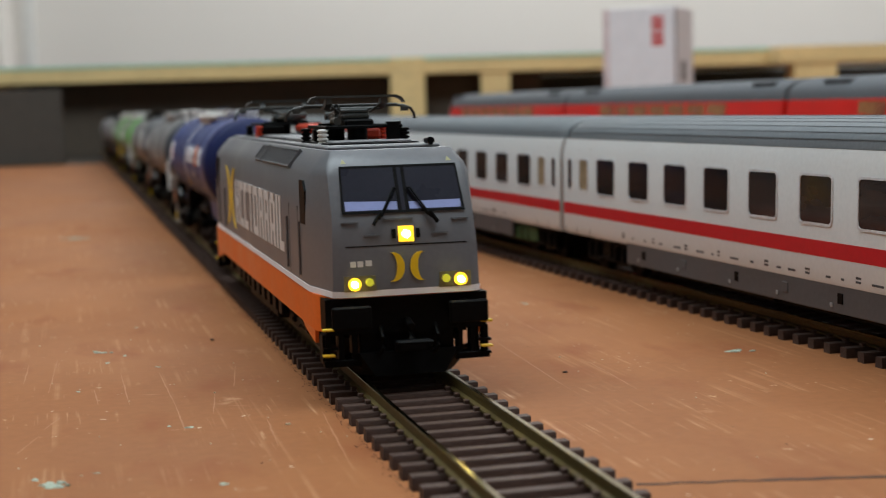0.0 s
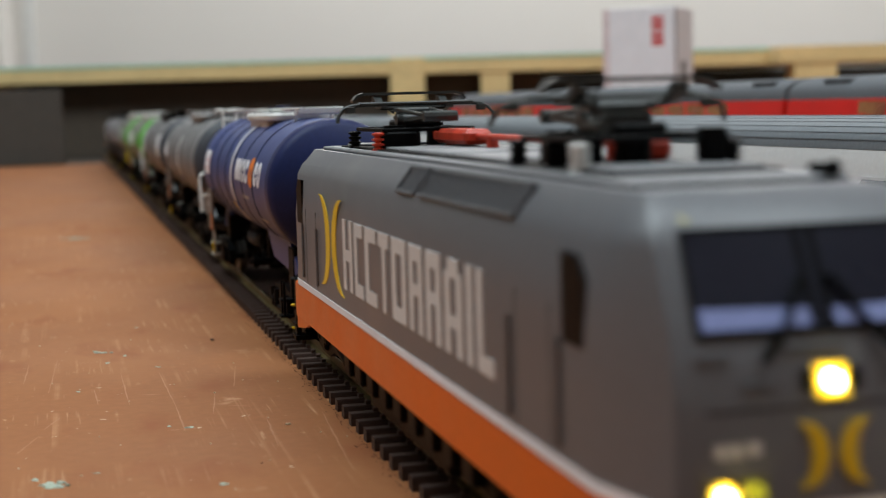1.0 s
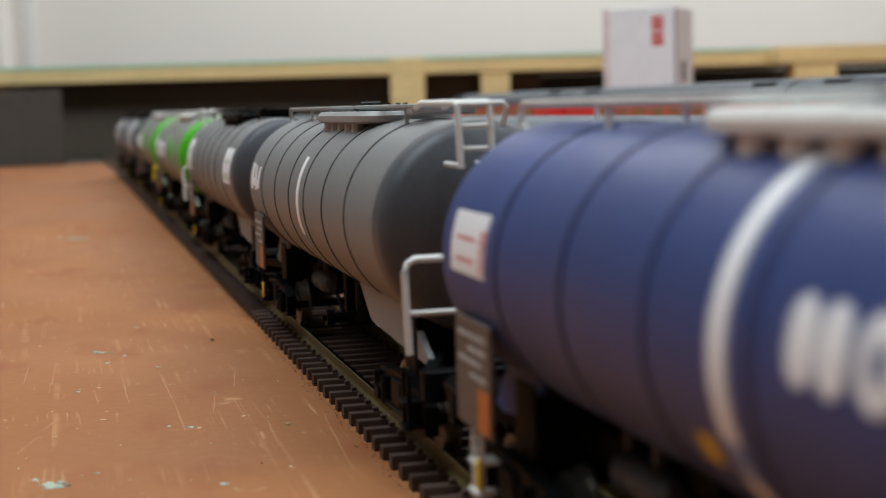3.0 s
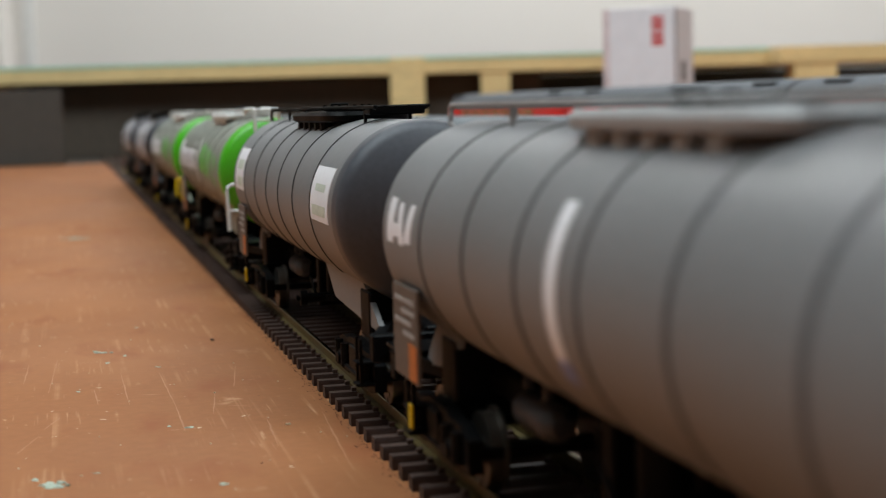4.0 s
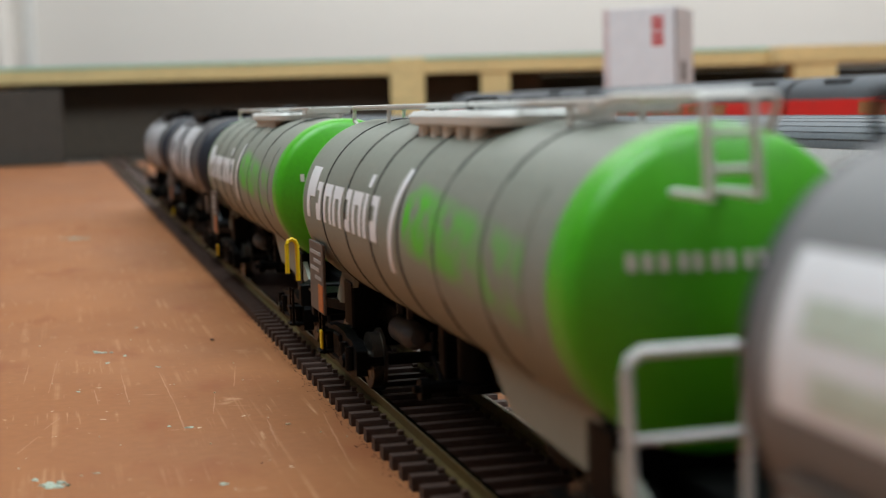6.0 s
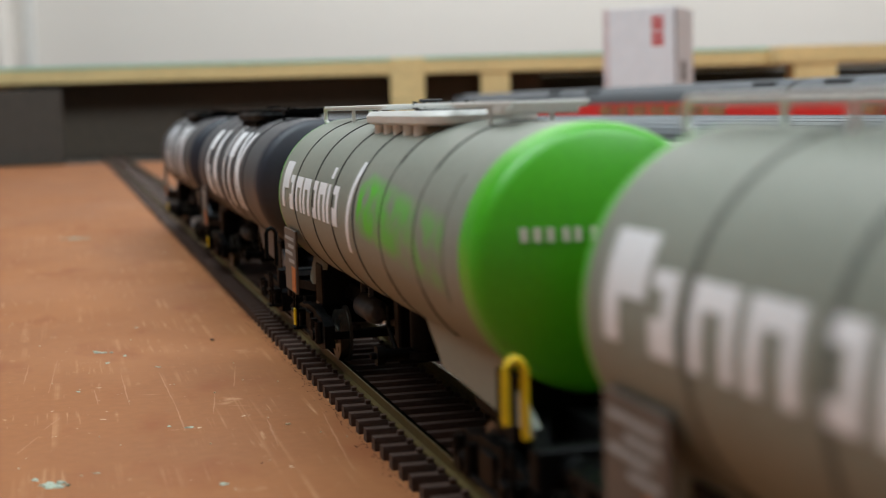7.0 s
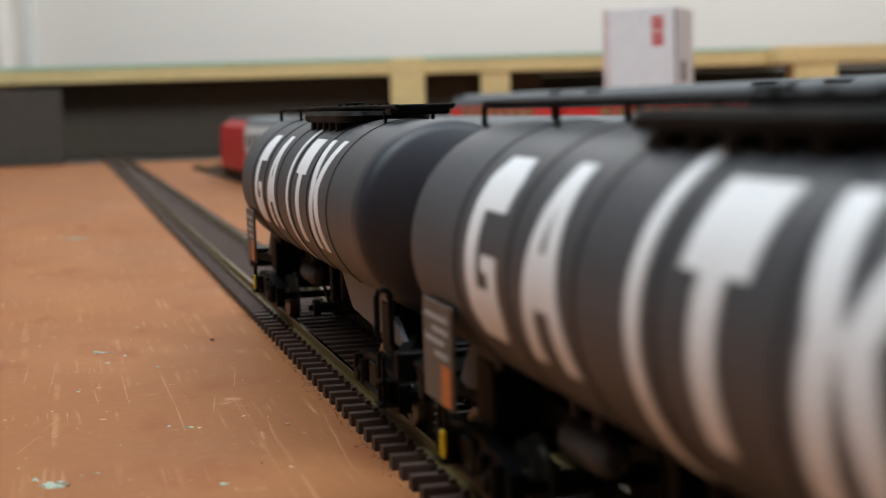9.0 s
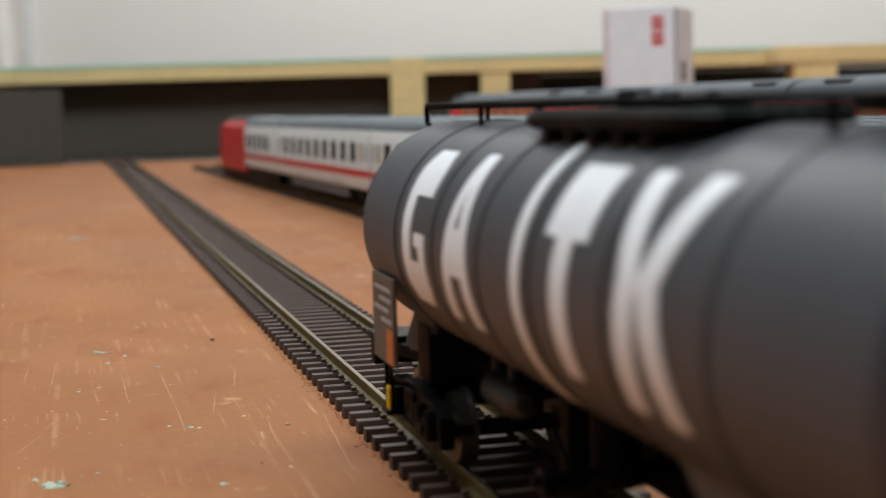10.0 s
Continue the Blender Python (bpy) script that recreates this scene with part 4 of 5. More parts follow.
def locomotive(y0):
    k = thing("electric_locomotive", "dark grey electric locomotive with orange sill and lit headlamps", "locomotive", at(0, y0, RAIL))
    bm = bmesh.new()
    loco_body(bm)
    body = part("body", bm, LOCO_GREY, k, "satin dark grey body shell")
    # sill band and white line, all round
    for nm, z0, z1, grow, mat, lab in (("sill_band", 9.4, 16.6, -0.1, LOCO_ORANGE, "bright orange sill band"), ("white_line", 16.6, 17.8, 0.12, WHITE_PRINT, "thin white line")):
        b = bmesh.new()
        loft(b, [[(x, y, z) for x, y in loco_plan(-101.6 - (0 if z1 > 17 else -2.0), 17.1 + grow, 13.4 + grow, 88 + (0 if z1 > 17 else 5))] for z in (z0, z1)])
        part(nm, b, mat, k, lab)
    # roof
    part("roof", boxed(-11.6, 11.6, -84, 84, 44.4, 45.2, bevel=0.25), ROOF_GREY, k)
    well = part("roof_well", boxed(-9.6, 9.6, -74, 74, 45.1, 45.5, bevel=0.1), FRAME_BLACK, k, "dark roof well")
    for y, long in ((-66, 6), (-22, 13), (8, 13), (30, 7), (68, 5)):
        part("hatch", boxed(-8.6, 8.6, y - long, y + long, 45.4, 45.9, bevel=0.2), ROOF_GREY, well)
    slope = math.degrees(math.atan2(3.8, 4.9))
    for y, half in ((-40, 22), (-10, 5.5)):
        for s in (-1, 1):
            part("grille", shared(f"roof_grille{half}", lambda b: roof_grille(b, half)), GRILLE, body, "louvred roof grille", at(s * 14.75, y, 42.1, 0, slope if s < 0 else 0, 0 if s < 0 else 180) if s < 0 else at(14.75, y, 42.1, 0, -slope, 0) @ pose(0, 0, 0, 0, 0, 180))
    for y, turn in ((-52, 0), (52, 180)):
        p = part("pantograph", shared("pan_base", pan_base), FRAME_BLACK, k, "folded black pantograph", at(0, y, 0, 0, 0, turn))
        part("pedestal", shared("pan_pedestal", pan_pedestal), FRAME_BLACK, p)
        part("damper", shared("pan_damper", pan_damper), PANTO, p)
        for x in (-8, 8):
            part("base_bar", shared("pan_long_bar", lambda b: box(b, -0.5, 0.5, -12, 12, 48.4, 49.1, bevel=0.15)), FRAME_BLACK, p, m=at(x, 0, 0))
        for dy in (-11, 0, 11):
            part("base_bar", shared("pan_cross_bar", lambda b: box(b, -7.5, 7.5, -0.5, 0.5, 48.4, 49.1, bevel=0.15)), FRAME_BLACK, p, m=at(0, dy, 0))
        part("lower_arm", shared("pan_lower", pan_lower_arm), PANTO, p)
        part("upper_arm", shared("pan_upper", pan_upper_arm), PANTO, p)
        part("collector_strip", shared("pan_strip", pan_strip), PANTO, p, m=at(0, 2.5, 0))
        part("carbon_plate", shared("carbon_plate", carbon_plate), PANTO, p, "flat dark contact plate", m=at(0, -3.5, 0))
        for x in (-9, 9):
            for d in (-11, 11):
                part("insulator", shared("insulator", insulator), RED_PLASTIC if x > 0 and d > 0 else WHITE_PLASTIC if x < 0 and d < 0 else FRAME_BLACK, p, m=at(x, d, 0))
    b = bmesh.new()
    tube(b, [(4, -44, 47.6), (4, 44, 47.6)], 0.55, 8)
    for y in (-40, -14, 14, 40):
        cyl(b, (4, y, 46.4), "z", 1.0, 2.4, 10)
    part("red_insulator", boxed(1.6, 6.4, 22, 44, 46.2, 48.8, bevel=0.7), RED_PLASTIC, k, "bright red roof insulator block")
    part("red_insulator", boxed(2.0, 6.0, -54, -44, 45.7, 48.4, bevel=0.7), RED_PLASTIC, k, "bright red roof insulator block")
    part("roof_line", b, RED_PLASTIC, k, "red roof busbar on insulators")
    for y in (-46, 46):
        b = bmesh.new()
        cyl(b, (-5, y, 47.4), "z", 2.0, 4.2, 14)
        part("roof_post", b, FRAME_BLACK, k)
        part("roof_box", boxed(-9, -2, y - 6, y - 3, 45.6, 48.4, bevel=0.3), FRAME_BLACK, k)
        b = bmesh.new()
        cyl(b, (6.8, y * 1.36, 47.4), "z", 1.7, 4.6, 16)
        part("roof_post", b, FRAME_BLACK, k)
    b = bmesh.new()
    cyl(b, (9.6, -82, 45.8), "y", 0.5, 4, 12)
    cyl(b, (9.6, -84.2, 45.8), "y", 0.8, 0.8, 12)
    box(b, 9.2, 10.0, -82, -80.8, 44.9, 45.8)
    part("horn", b, FRAME_BLACK, k)
    for e in (0, 180):
        m = pose(0, 0, 0, 0, 0, e)
        ws = part("windscreen", face_patch(bmesh.new(), [(-11.9, 32.9), (11.9, 32.9), (11.5, 41.3), (-11.5, 41.3)], 0.3), LOCO_GLASS, k, "dark glossy windscreen", m)
        for pts in ([(-12.2, 32.5), (12.2, 32.5), (12.2, 32.95), (-12.2, 32.95)], [(-11.7, 41.2), (11.7, 41.2), (11.7, 41.55), (-11.7, 41.55)],
                    [(-12.25, 32.55), (-11.85, 32.55), (-11.4, 41.5), (-11.75, 41.5)], [(11.85, 32.55), (12.25, 32.55), (11.75, 41.5), (11.4, 41.5)]):
            part("gasket", face_patch(bmesh.new(), pts, 0.4), FRAME_BLACK, ws)
        for x in (-0.75, 0.75):
            part("mullion", face_patch(bmesh.new(), [(x - 0.35, 32.9), (x + 0.35, 32.9), (x + 0.35, 41.2), (x - 0.35, 41.2)], 0.38), FRAME_BLACK, ws)
        for x0, x1 in ((-11.5, -1.2), (1.2, 11.5)):
            # Pale band low in the glass; its brightness is put into the colour.
            part("pane_band", face_patch(bmesh.new(), [(x0, 33.1), (x1, 33.1), (x1, 34.6), (x0, 34.9 if x0 < 0 else 34.5)], 0.34), PALE_BAND, ws, "pale blue band low in the windscreen")
        for s in (-1, 1):
            b = bmesh.new()
            tube(b, [(s * 5.2, front_y(31.4) - 0.8, 31.4), (s * 3.6, front_y(34.0) - 1.0, 34.0), (s * 1.7, front_y(37.2) - 0.8, 37.2)], 0.24, 6)
            tube(b, [(s * 6.4, front_y(30.6) - 0.8, 30.4), (s * 4.9, front_y(32.6) - 1.0, 32.6)], 0.42, 6)
            tube(b, [(s * 4.6, front_y(31.8) - 0.7, 31.8), (s * 1.2, front_y(37) - 0.7, 37.0)], 0.18, 5)
            tube(b, [(s * 1.7, front_y(37.2) - 0.8, 37.2), (s * 1.0, front_y(37.2) - 0.7, 37.1)], 0.18, 5)
            part("wiper", b, FRAME_BLACK, k, m=m)
        for x0, x1, z in ((-12.6, -9.4, 30.8), (9.4, 12.6, 30.8), (-4.4, 1.6, 31.2), (-8.4, -5.2, 28.2), (5.2, 8.4, 28.2)):
            part("grab_bar", face_patch(bmesh.new(), [(x0, z), (x1, z), (x1, z + 0.3), (x0, z + 0.3)], 0.35), GRILLE, k, m=m)
        part("hood_seam", face_patch(bmesh.new(), [(-12, 26.2), (12, 26.2), (12, 26.4), (-12, 26.4)], 0.08), FRAME_BLACK, k, m=m)
        for x in (-10.6, 10.6):
            part("warning_mark", face_patch(bmesh.new(), [(x - 0.55, 42.0), (x + 0.55, 42.0), (x, 42.9)], 0.1), PALE_YELLOW, k, m=m)
        for x0, x1, z in ((-2.8, -2.0, 27.6), (2.0, 2.8, 27.6)):
            part("lamp_bracket", face_patch(bmesh.new(), [(x0, z), (x1, z), (x1, z + 1.8), (x0, z + 1.8)], 0.35), FRAME_BLACK, k, m=m)
        for cx, cz, half in ((-10.55, 19.1, 1.3), (10.55, 19.1, 1.3), (0, 28.4, 1.5)):
            h = part("headlamp", face_patch(bmesh.new(), [(cx - half - (0.1 if cx else 0), cz - half), (cx + half + (0.1 if cx else 0), cz - half), (cx + half, cz + half), (cx - half, cz + half)] if not cx else [(cx + half * math.cos(a), cz + half * math.sin(a)) for a in (k * math.pi / 8 for k in range(16))], 0.3), WHITE_PLASTIC if e else LAMP_GLOW, k, "unlit headlamp" if e else "glowing yellow headlamp", m)
            b = bmesh.new()
            cyl(b, (cx, front_y(cz) - 0.45, cz), "y", half * 0.5, 0.5, 16)
            part("lens", b, WHITE_PLASTIC if e else LAMP_CORE, h)
        for s in (-1, 1):
            b = bmesh.new()
            cyl(b, (s * 7.6, front_y(19.3) - 0.3, 19.4), "y", 0.8, 0.6, 12)
            part("lamp_housing", face_patch(bmesh.new(), [(s * 6.2, 17.7), (s * 12.6, 17.7), (s * 12.6, 20.7), (s * 6.4, 20.7)][::s], 0.12), HOUSING, k, "clear lamp housing coloured with the yellow lamp glow", m)
            part("marker_lamp", b, RED_PLASTIC if e else MARKER_GLOW, k, m=m)
            b = bmesh.new()
            crescent_on(b, s * 2.7, 22.1, 5.6, 2.15, 1.5, -s, lambda u, v, d: (u, front_y(v) - 0.12 + d, v))
            part("crescent", b, YELLOW_PRINT, k, "yellow crescent emblem", m)
        part("number_bar", face_patch(face_patch(face_patch(bmesh.new(), [(-11.2, 22.4), (-10.1, 22.4), (-10.1, 23.5), (-11.2, 23.5)], 0.1), [(-9.8, 22.4), (-8.7, 22.4), (-8.7, 23.5), (-9.8, 23.5)], 0.1), [(-8.2, 22.5), (-7.0, 22.5), (-7.0, 23.6), (-8.2, 23.6)], 0.1), LOCO_LETTER, k, m=m)
        eb = part("buffer_beam", shared("end_beam", end_beam), FRAME_BLACK, k, "black buffer beam", m)
        for x in (-11.6, 11.6):
            part("buffer", shared("big_buffer", big_buffer), FRAME_BLACK, eb, m=at(x, -96.4, 12.9))
        ap = part("apron", shared("apron_plate", apron_plate), FRAME_BLACK, k, m=m)
        part("draw_hook", shared("draw_hook", draw_hook), FRAME_BLACK, eb)
        for s in (-1, 1):
            part("corner_step", shared("corner_step", corner_step), FRAME_BLACK, eb, m=at(s * 15.4, 0, 0))
            part("brake_hose", shared("brake_hose", brake_hose), FRAME_BLACK, eb, m=at(s * 5.5, 0, 0))
            part("apron_foot", shared("apron_foot", apron_foot), FRAME_BLACK, ap, m=at(s * 13, 0, 0))
            for x in (10.6, 13.2, 15.8):
                part("apron_post", shared("apron_post", apron_post), FRAME_BLACK, ap, m=at(s * x, 0, 0))
        part("snow_plough", shared("snow_plough", snow_plough), FRAME_BLACK, k, m=m)
        for s in (-1, 1):
            b = bmesh.new()
            for z in (5.2, 10.2):
                box(b, s * 15.8 - 1.2, s * 15.8 + 1.2, -101.2, -100.0, z, z + 0.5, bevel=0.15)
            part("step_edge", b, YELLOW_PRINT, k, "yellow step edges", m)
        part("coupling", shared("hook", hook_mesh), FRAME_BLACK, k, m=m @ at(0, -97, 0))
    # sides
    for s in (-1, 1):
        y = 35.5
        for wide, bars in LETTERS:
            wide *= 1.13
            b = bmesh.new()
            for y0, y1, z0, z1 in bars:
                side_patch(b, [(y - y0 * wide, 21.6 + z0 * 12.2), (y - y1 * wide, 21.6 + z0 * 12.2), (y - y1 * wide, 21.6 + z1 * 12.2), (y - y0 * wide, 21.6 + z1 * 12.2)], s * 17.1)
            part("letter_block", b, LOCO_LETTER, body, "pale grey-white letter block")
            y -= wide + 1.9
        for way, cy in ((1, 57.5), (-1, 37.5)):
            b = bmesh.new()
            crescent_on(b, cy, 28.4, 17, 9.2, 4.2, -way, lambda u, v, d: (s * (17.15 + d * 0.3), u, v))
            part("crescent", b, YELLOW_PRINT, body, "yellow crescent emblem")
        for e in (-1, 1):
            part("sill_corner", prism(bmesh.new(), [(e * 76, 9.5), (e * 82, 8), (e * 92, 6.8), (e * 92, 9.5)], "x", s * 16.2, s * 16.95), LOCO_ORANGE, k)
        for yy in (-64, -75.5, 64, 75.5):
            b = bmesh.new()
            side_patch(b, [(yy - 0.1, 18.2), (yy + 0.1, 18.2), (yy + 0.1, 33), (yy - 0.1, 33)], s * 17.1, 0.03)
            part("door_seam", b, FRAME_BLACK, body)
        for e in (-1, 1):
            b = bmesh.new()
            prism(b, [(e * 79.5, 29.8), (e * 85.6, 29.8), (e * 86, 36.5), (e * 83.5, 38.6), (e * 79.5, 38.6)], "x", s * 16.4, s * 17.2)
            part("side_window", b, FRAME_BLACK, body, "black recessed cab window")
            b = bmesh.new()
            tube(b, [(s * 17.4, e * 78.6, 19), (s * 17.4, e * 78.6, 30)], 0.25, 5)
            tube(b, [(s * 17.4, e * 62, 19), (s * 17.4, e * 62, 30)], 0.25, 5)
            part("door_rail", b, LOCO_GREY, body)
    part("underframe", boxed(-13, 13, -96, 96, 8, 12), FRAME_BLACK, k)
    part("transformer_case", boxed(-15, 15, -26, 26, 2.6, 9.5, bevel=0.5), FRAME_BLACK, k)
    for y in range(-40, 41, 10):
        part("equipment_box", shared("equipment_box", lambda bb: box(bb, -16.4, 16.4, -2.6, 2.6, 5.5, 9.6, bevel=0.3)), FRAME_BLACK, k, m=at(0, y, 0))
    for y in (-60, 60):
        g = part("bogie", shared("loco_bogie", loco_bogie), FRAME_BLACK, k, m=at(0, y, 0))
        for w in (-15, 15):
            WHEELS.append((part("wheelset", shared("loco_wheelset", loco_wheelset), WHEEL, g, m=at(0, w, 7.0)), w, 7.0))
    return k


LOCO_Y = 375.0
TRAIN.append((locomotive(LOCO_Y), LOCO_Y))
# ---- standing coaches ----
def coach_section(y, grow=0.0):
    half = [(15.6, 10.5), (16.2, 12), (16.2, 22), (15.9, 36.5), (14.7, 41)]
    pts = half + [(-x, z) for x, z in half[::-1]]
    return [(x, y, z) for x, z in pts]


def roof_arc(n=14):
    return [(14.75 * math.cos(math.pi * i / n), 41 + 7.0 * math.sin(math.pi * i / n) ** 0.8) for i in range(n + 1)]


def rounded(u0, u1, v0, v1, r, n=3):
    pts = []
    for cu, cv, a0 in ((u1 - r, v1 - r, 0), (u0 + r, v1 - r, 90), (u0 + r, v0 + r, 180), (u1 - r, v0 + r, 270)):
        for i in range(n + 1):
            a = radians(a0 + 90 * i / n)
            pts.append((cu + r * math.cos(a), cv + r * math.sin(a)))
    return pts


def side_x(z):
    return 16.2 if z < 22 else 16.2 - 0.3 * (z - 22) / 14 if z < 36.5 else 15.9 - 1.2 * (z - 36.5) / 4.5


def on_coach_side(bm, pts, s, inner, outer):
    loft(bm, [[(s * (side_x(z) + d), y, z) for y, z in pts] for d in (inner, outer)])
    return bm


def coach_window(bm, s=-1, w=14.4, z0=23.8, z1=35.4):
    pa, pb = rounded(-w / 2, w / 2, z0, z1, 1.3), rounded(-w / 2 + 0.55, w / 2 - 0.55, z0 + 0.55, z1 - 0.55, 1.0)
    rings = []
    for pts, d in ((pa, -0.2), (pa, 0.22), (pb, 0.22), (pb, -0.2)):
        rings.append([bm.verts.new((s * (side_x(z) + d), y, z)) for y, z in pts])
    k = len(pa)
    for p, q in zip(rings, rings[1:]):
        for i in range(k):
            bm.faces.new((p[i], p[(i + 1) % k], q[(i + 1) % k], q[i]))
    bmesh.ops.recalc_face_normals(bm, faces=bm.faces[:])


def coach_pane(bm, s=-1, w=14.4, z0=23.8, z1=35.4):
    on_coach_side(bm, rounded(-w / 2 + 0.5, w / 2 - 0.5, z0 + 0.5, z1 - 0.5, 1.0), s, -0.3, 0.03)


def coach_under(bm):
    for y0, y1 in ((-60, -38), (-30, -8), (0, 26), (34, 62)):
        box(bm, -13, 13, y0, y1, 3.2, 9, bevel=0.5)
    box(bm, -8, 8, -126, 126, 8, 10.4)
    # Long centre box added to stop light passing under the coach.
    box(bm, -7, 7, -80, 80, 1.2, 8.2, bevel=0.4)


def coach(y0, label, green_box=False):
    c = thing("passenger_coach", label, "coach", COACH_LINE @ at(0, y0, RAIL), "standing coaches")
    L = 131.5
    b = bmesh.new()
    loft(b, [coach_section(y) for y in (-L, L)])
    body = part("body", b, COACH_WHITE, c, "off-white painted body side")
    b = bmesh.new()
    arc = roof_arc()
    loft(b, [[(x * k, y, 41 + (z - 41) * k) for x, z in arc] for y, k in ((-L - 0.5, 0.9), (-L + 3, 1.0), (L - 3, 1.0), (L + 0.5, 0.9))])
    roof = part("roof", b, COACH_ROOF, c, "mid-grey ribbed roof")
    for i, (x, z) in enumerate(arc):
        if 1 <= i <= 13:
            n = Vector((x / 15.25, 0, (z - 41) / 5.6 * 2)).normalized()
            part("roof_rib", shared("roof_rib", lambda bb: box(bb, -0.1, 0.1, -128, 128, -0.15, 0.0)), COACH_ROOF, roof, m=at(x * 1.004, 0, z + 0.08))
    for s in (-1, 1):
        part("red_stripe", on_coach_side(bmesh.new(), [(-L, 16.9), (L, 16.9), (L, 20.5), (-L, 20.5)], s, -0.2, 0.06), COACH_RED, body, "crimson waist stripe")
        part("skirt", boxed(s * 15.2 - 0.6, s * 15.2 + 0.6, -82, 82, 4.8, 11.4, bevel=0.15), COACH_SKIRT, c, "mid-grey underframe skirt")
        for k in range(9):
            y = 96.8 - 24.2 * k
            w = part("window", shared(f"window{s}", lambda bb: coach_window(bb, s)), WINDOW_TRIM, body, "silver-framed window", at(0, y, 0))
            part("pane", shared(f"pane{s}", lambda bb: coach_pane(bb, s)), COACH_PANE, w)
        for y, half in ((126, 2.0), (114.5, 3.8), (-126, 2.0), (-114.5, 3.8)):
            w = part("door_window", shared(f"slim{s}{half}", lambda bb: coach_window(bb, s, half * 2, 24.5, 35)), WINDOW_TRIM, body, m=at(0, y, 0))
            part("pane", shared(f"slimpane{s}{half}", lambda bb: coach_pane(bb, s, half * 2, 24.5, 35)), COACH_PANE if half < 3 else GOLD_SEAT, w)
        for y in (109.5, 120.6, 130.4, -109.5, -120.6, -130.4):
            b = bmesh.new()
            on_coach_side(b, [(y - 0.15, 11), (y + 0.15, 11), (y + 0.15, 38), (y - 0.15, 38)], s, -0.1, 0.05)
            part("door_seam", b, DARK_PRINT, body)
        rng = random.Random(7)
        for k in range(24):
            y = 84 - k * 7.0 + rng.uniform(-2, 2)
            w = rng.choice((1.2, 2.0, 3.4, 4.4))
            b = bmesh.new()
            on_coach_side(b, [(y - w / 2, 12.4), (y + w / 2, 12.4), (y + w / 2, 12.9), (y - w / 2, 12.9)], s, -0.1, 0.05)
            if k % 3 == 0:
                on_coach_side(b, [(y - w / 2, 13.3), (y + w / 2, 13.3), (y + w / 2, 13.8), (y - w / 2, 13.8)], s, -0.1, 0.05)
            part("lettering_bar", b, DARK_PRINT, body)
        for y, w in ((70, 1.1), (44, 1.6), (14, 0.9), (-10, 1.4), (-34, 1.1), (-64, 1.5)):
            part("hatch", boxed(s * 15.85 - 0.15, s * 15.85 + 0.15, y - w, y + w, 7.0, 9.4, bevel=0.1), FRAME_BLACK if w < 1.3 else COACH_SKIRT, c)
            part("hatch_latch", boxed(s * 15.95 - 0.15, s * 15.95 + 0.15, y + 3, y + 4, 6.0, 7.0, bevel=0.1), GREY_PLASTIC, c)
    part("underframe", shared("coach_under", coach_under), FRAME_BLACK, c)
    if green_box:
        part("equipment_box", boxed(-14.2, -6, -454 - 133.5 + 484, -454 - 133.5 + 514, 4, 9.6, bevel=0.6), BOX_GREEN, c, "dark green box under the floor")
    for e in (-1, 1):
        b = boxed(-11, 11, e * 132 - 1.4, e * 132 + 1.4, 12, 43, bevel=0.4)
        part("gangway", b, FRAME_BLACK, c, "black rubber gangway")
    for y in (-102, 102):
        g = part("bogie", shared("bogie", bogie_frame), FRAME_BLACK, c, m=at(0, y, 0))
        for w in (-13.5, 13.5):
            part("wheelset", shared("wheelset", wheelset), FRAME_BLACK, g, m=at(0, w, 5.3))
        # Box fill added behind the bogie to keep it dark there.
        part("bogie_fill", shared("coach_bogie_fill", lambda bb: box(bb, -10, 10, -19, 19, 2.4, 9.6, bevel=0.6)), FRAME_BLACK, g)
    return c


def red_coach(y0, label, nose=False):
    """A tall double-deck coach: red body, grey rounded roof, upper windows."""
    c = thing("double_deck_coach", label, "coach", RED_LINE @ at(0, y0, RAIL), "standing red coaches")
    L = 132
    prof = [(15.4, 4), (16.1, 8), (16.1, 36), (15.2, 43)]
    full = prof + [(-x, z) for x, z in prof[::-1]]
    b = bmesh.new()
    loft(b, [[(x, y, z) for x, z in full] for y in (-L, L)] if not nose else
         [[(x, y, z) for x, z in full] for y in (-L, L - 26)] + [[(x * 0.8, L - 4, 4 + (z - 4) * 0.62) for x, z in full], [(x * 0.7, L, 4 + (z - 4) * 0.45) for x, z in full]])
    body = part("body", b, TRAFFIC_RED, c)
    b = bmesh.new()
    arc = [(15.25 * math.cos(math.pi * i / 14), 43 + 9.6 * math.sin(math.pi * i / 14) ** 0.8) for i in range(15)]
    end = L - 26 if nose else L
    loft(b, [[(x, y, z) for x, z in arc] for y in (-L, end)] + ([[(x * 0.8, L - 8, 33 + (z - 43)) for x, z in arc]] if nose else []))
    roof = part("roof", b, ROOF_DARK, c, "grey rounded roof")
    for y in (-108, 98):
        part("roof_hatch", boxed(-12.4, -6, y - 10, y + 10, 49.0, 51.6, bevel=0.8), HATCH_DARK, roof)
    for s in (-1, 1):
        for k in range(7):
            y = -69 + k * 22.5
            pa = rounded(y - 9.8, y + 9.8, 34.4, 42.0, 1.0)
            bb = bmesh.new()
            loft(bb, [[(s * ((16.1 if z < 36 else 16.1 - 0.9 * (z - 36) / 7) + d), yy, z) for yy, z in pa] for d in (-0.3, 0.12)])
            part("window", bb, RED_PANE, body)
    b = bmesh.new()
    for y in (-95, 95):
        box(b, -12, 12, y - 24, y + 24, 0.3, 8, bevel=0.5)
    part("bogies", b, FRAME_BLACK, c)
    return c


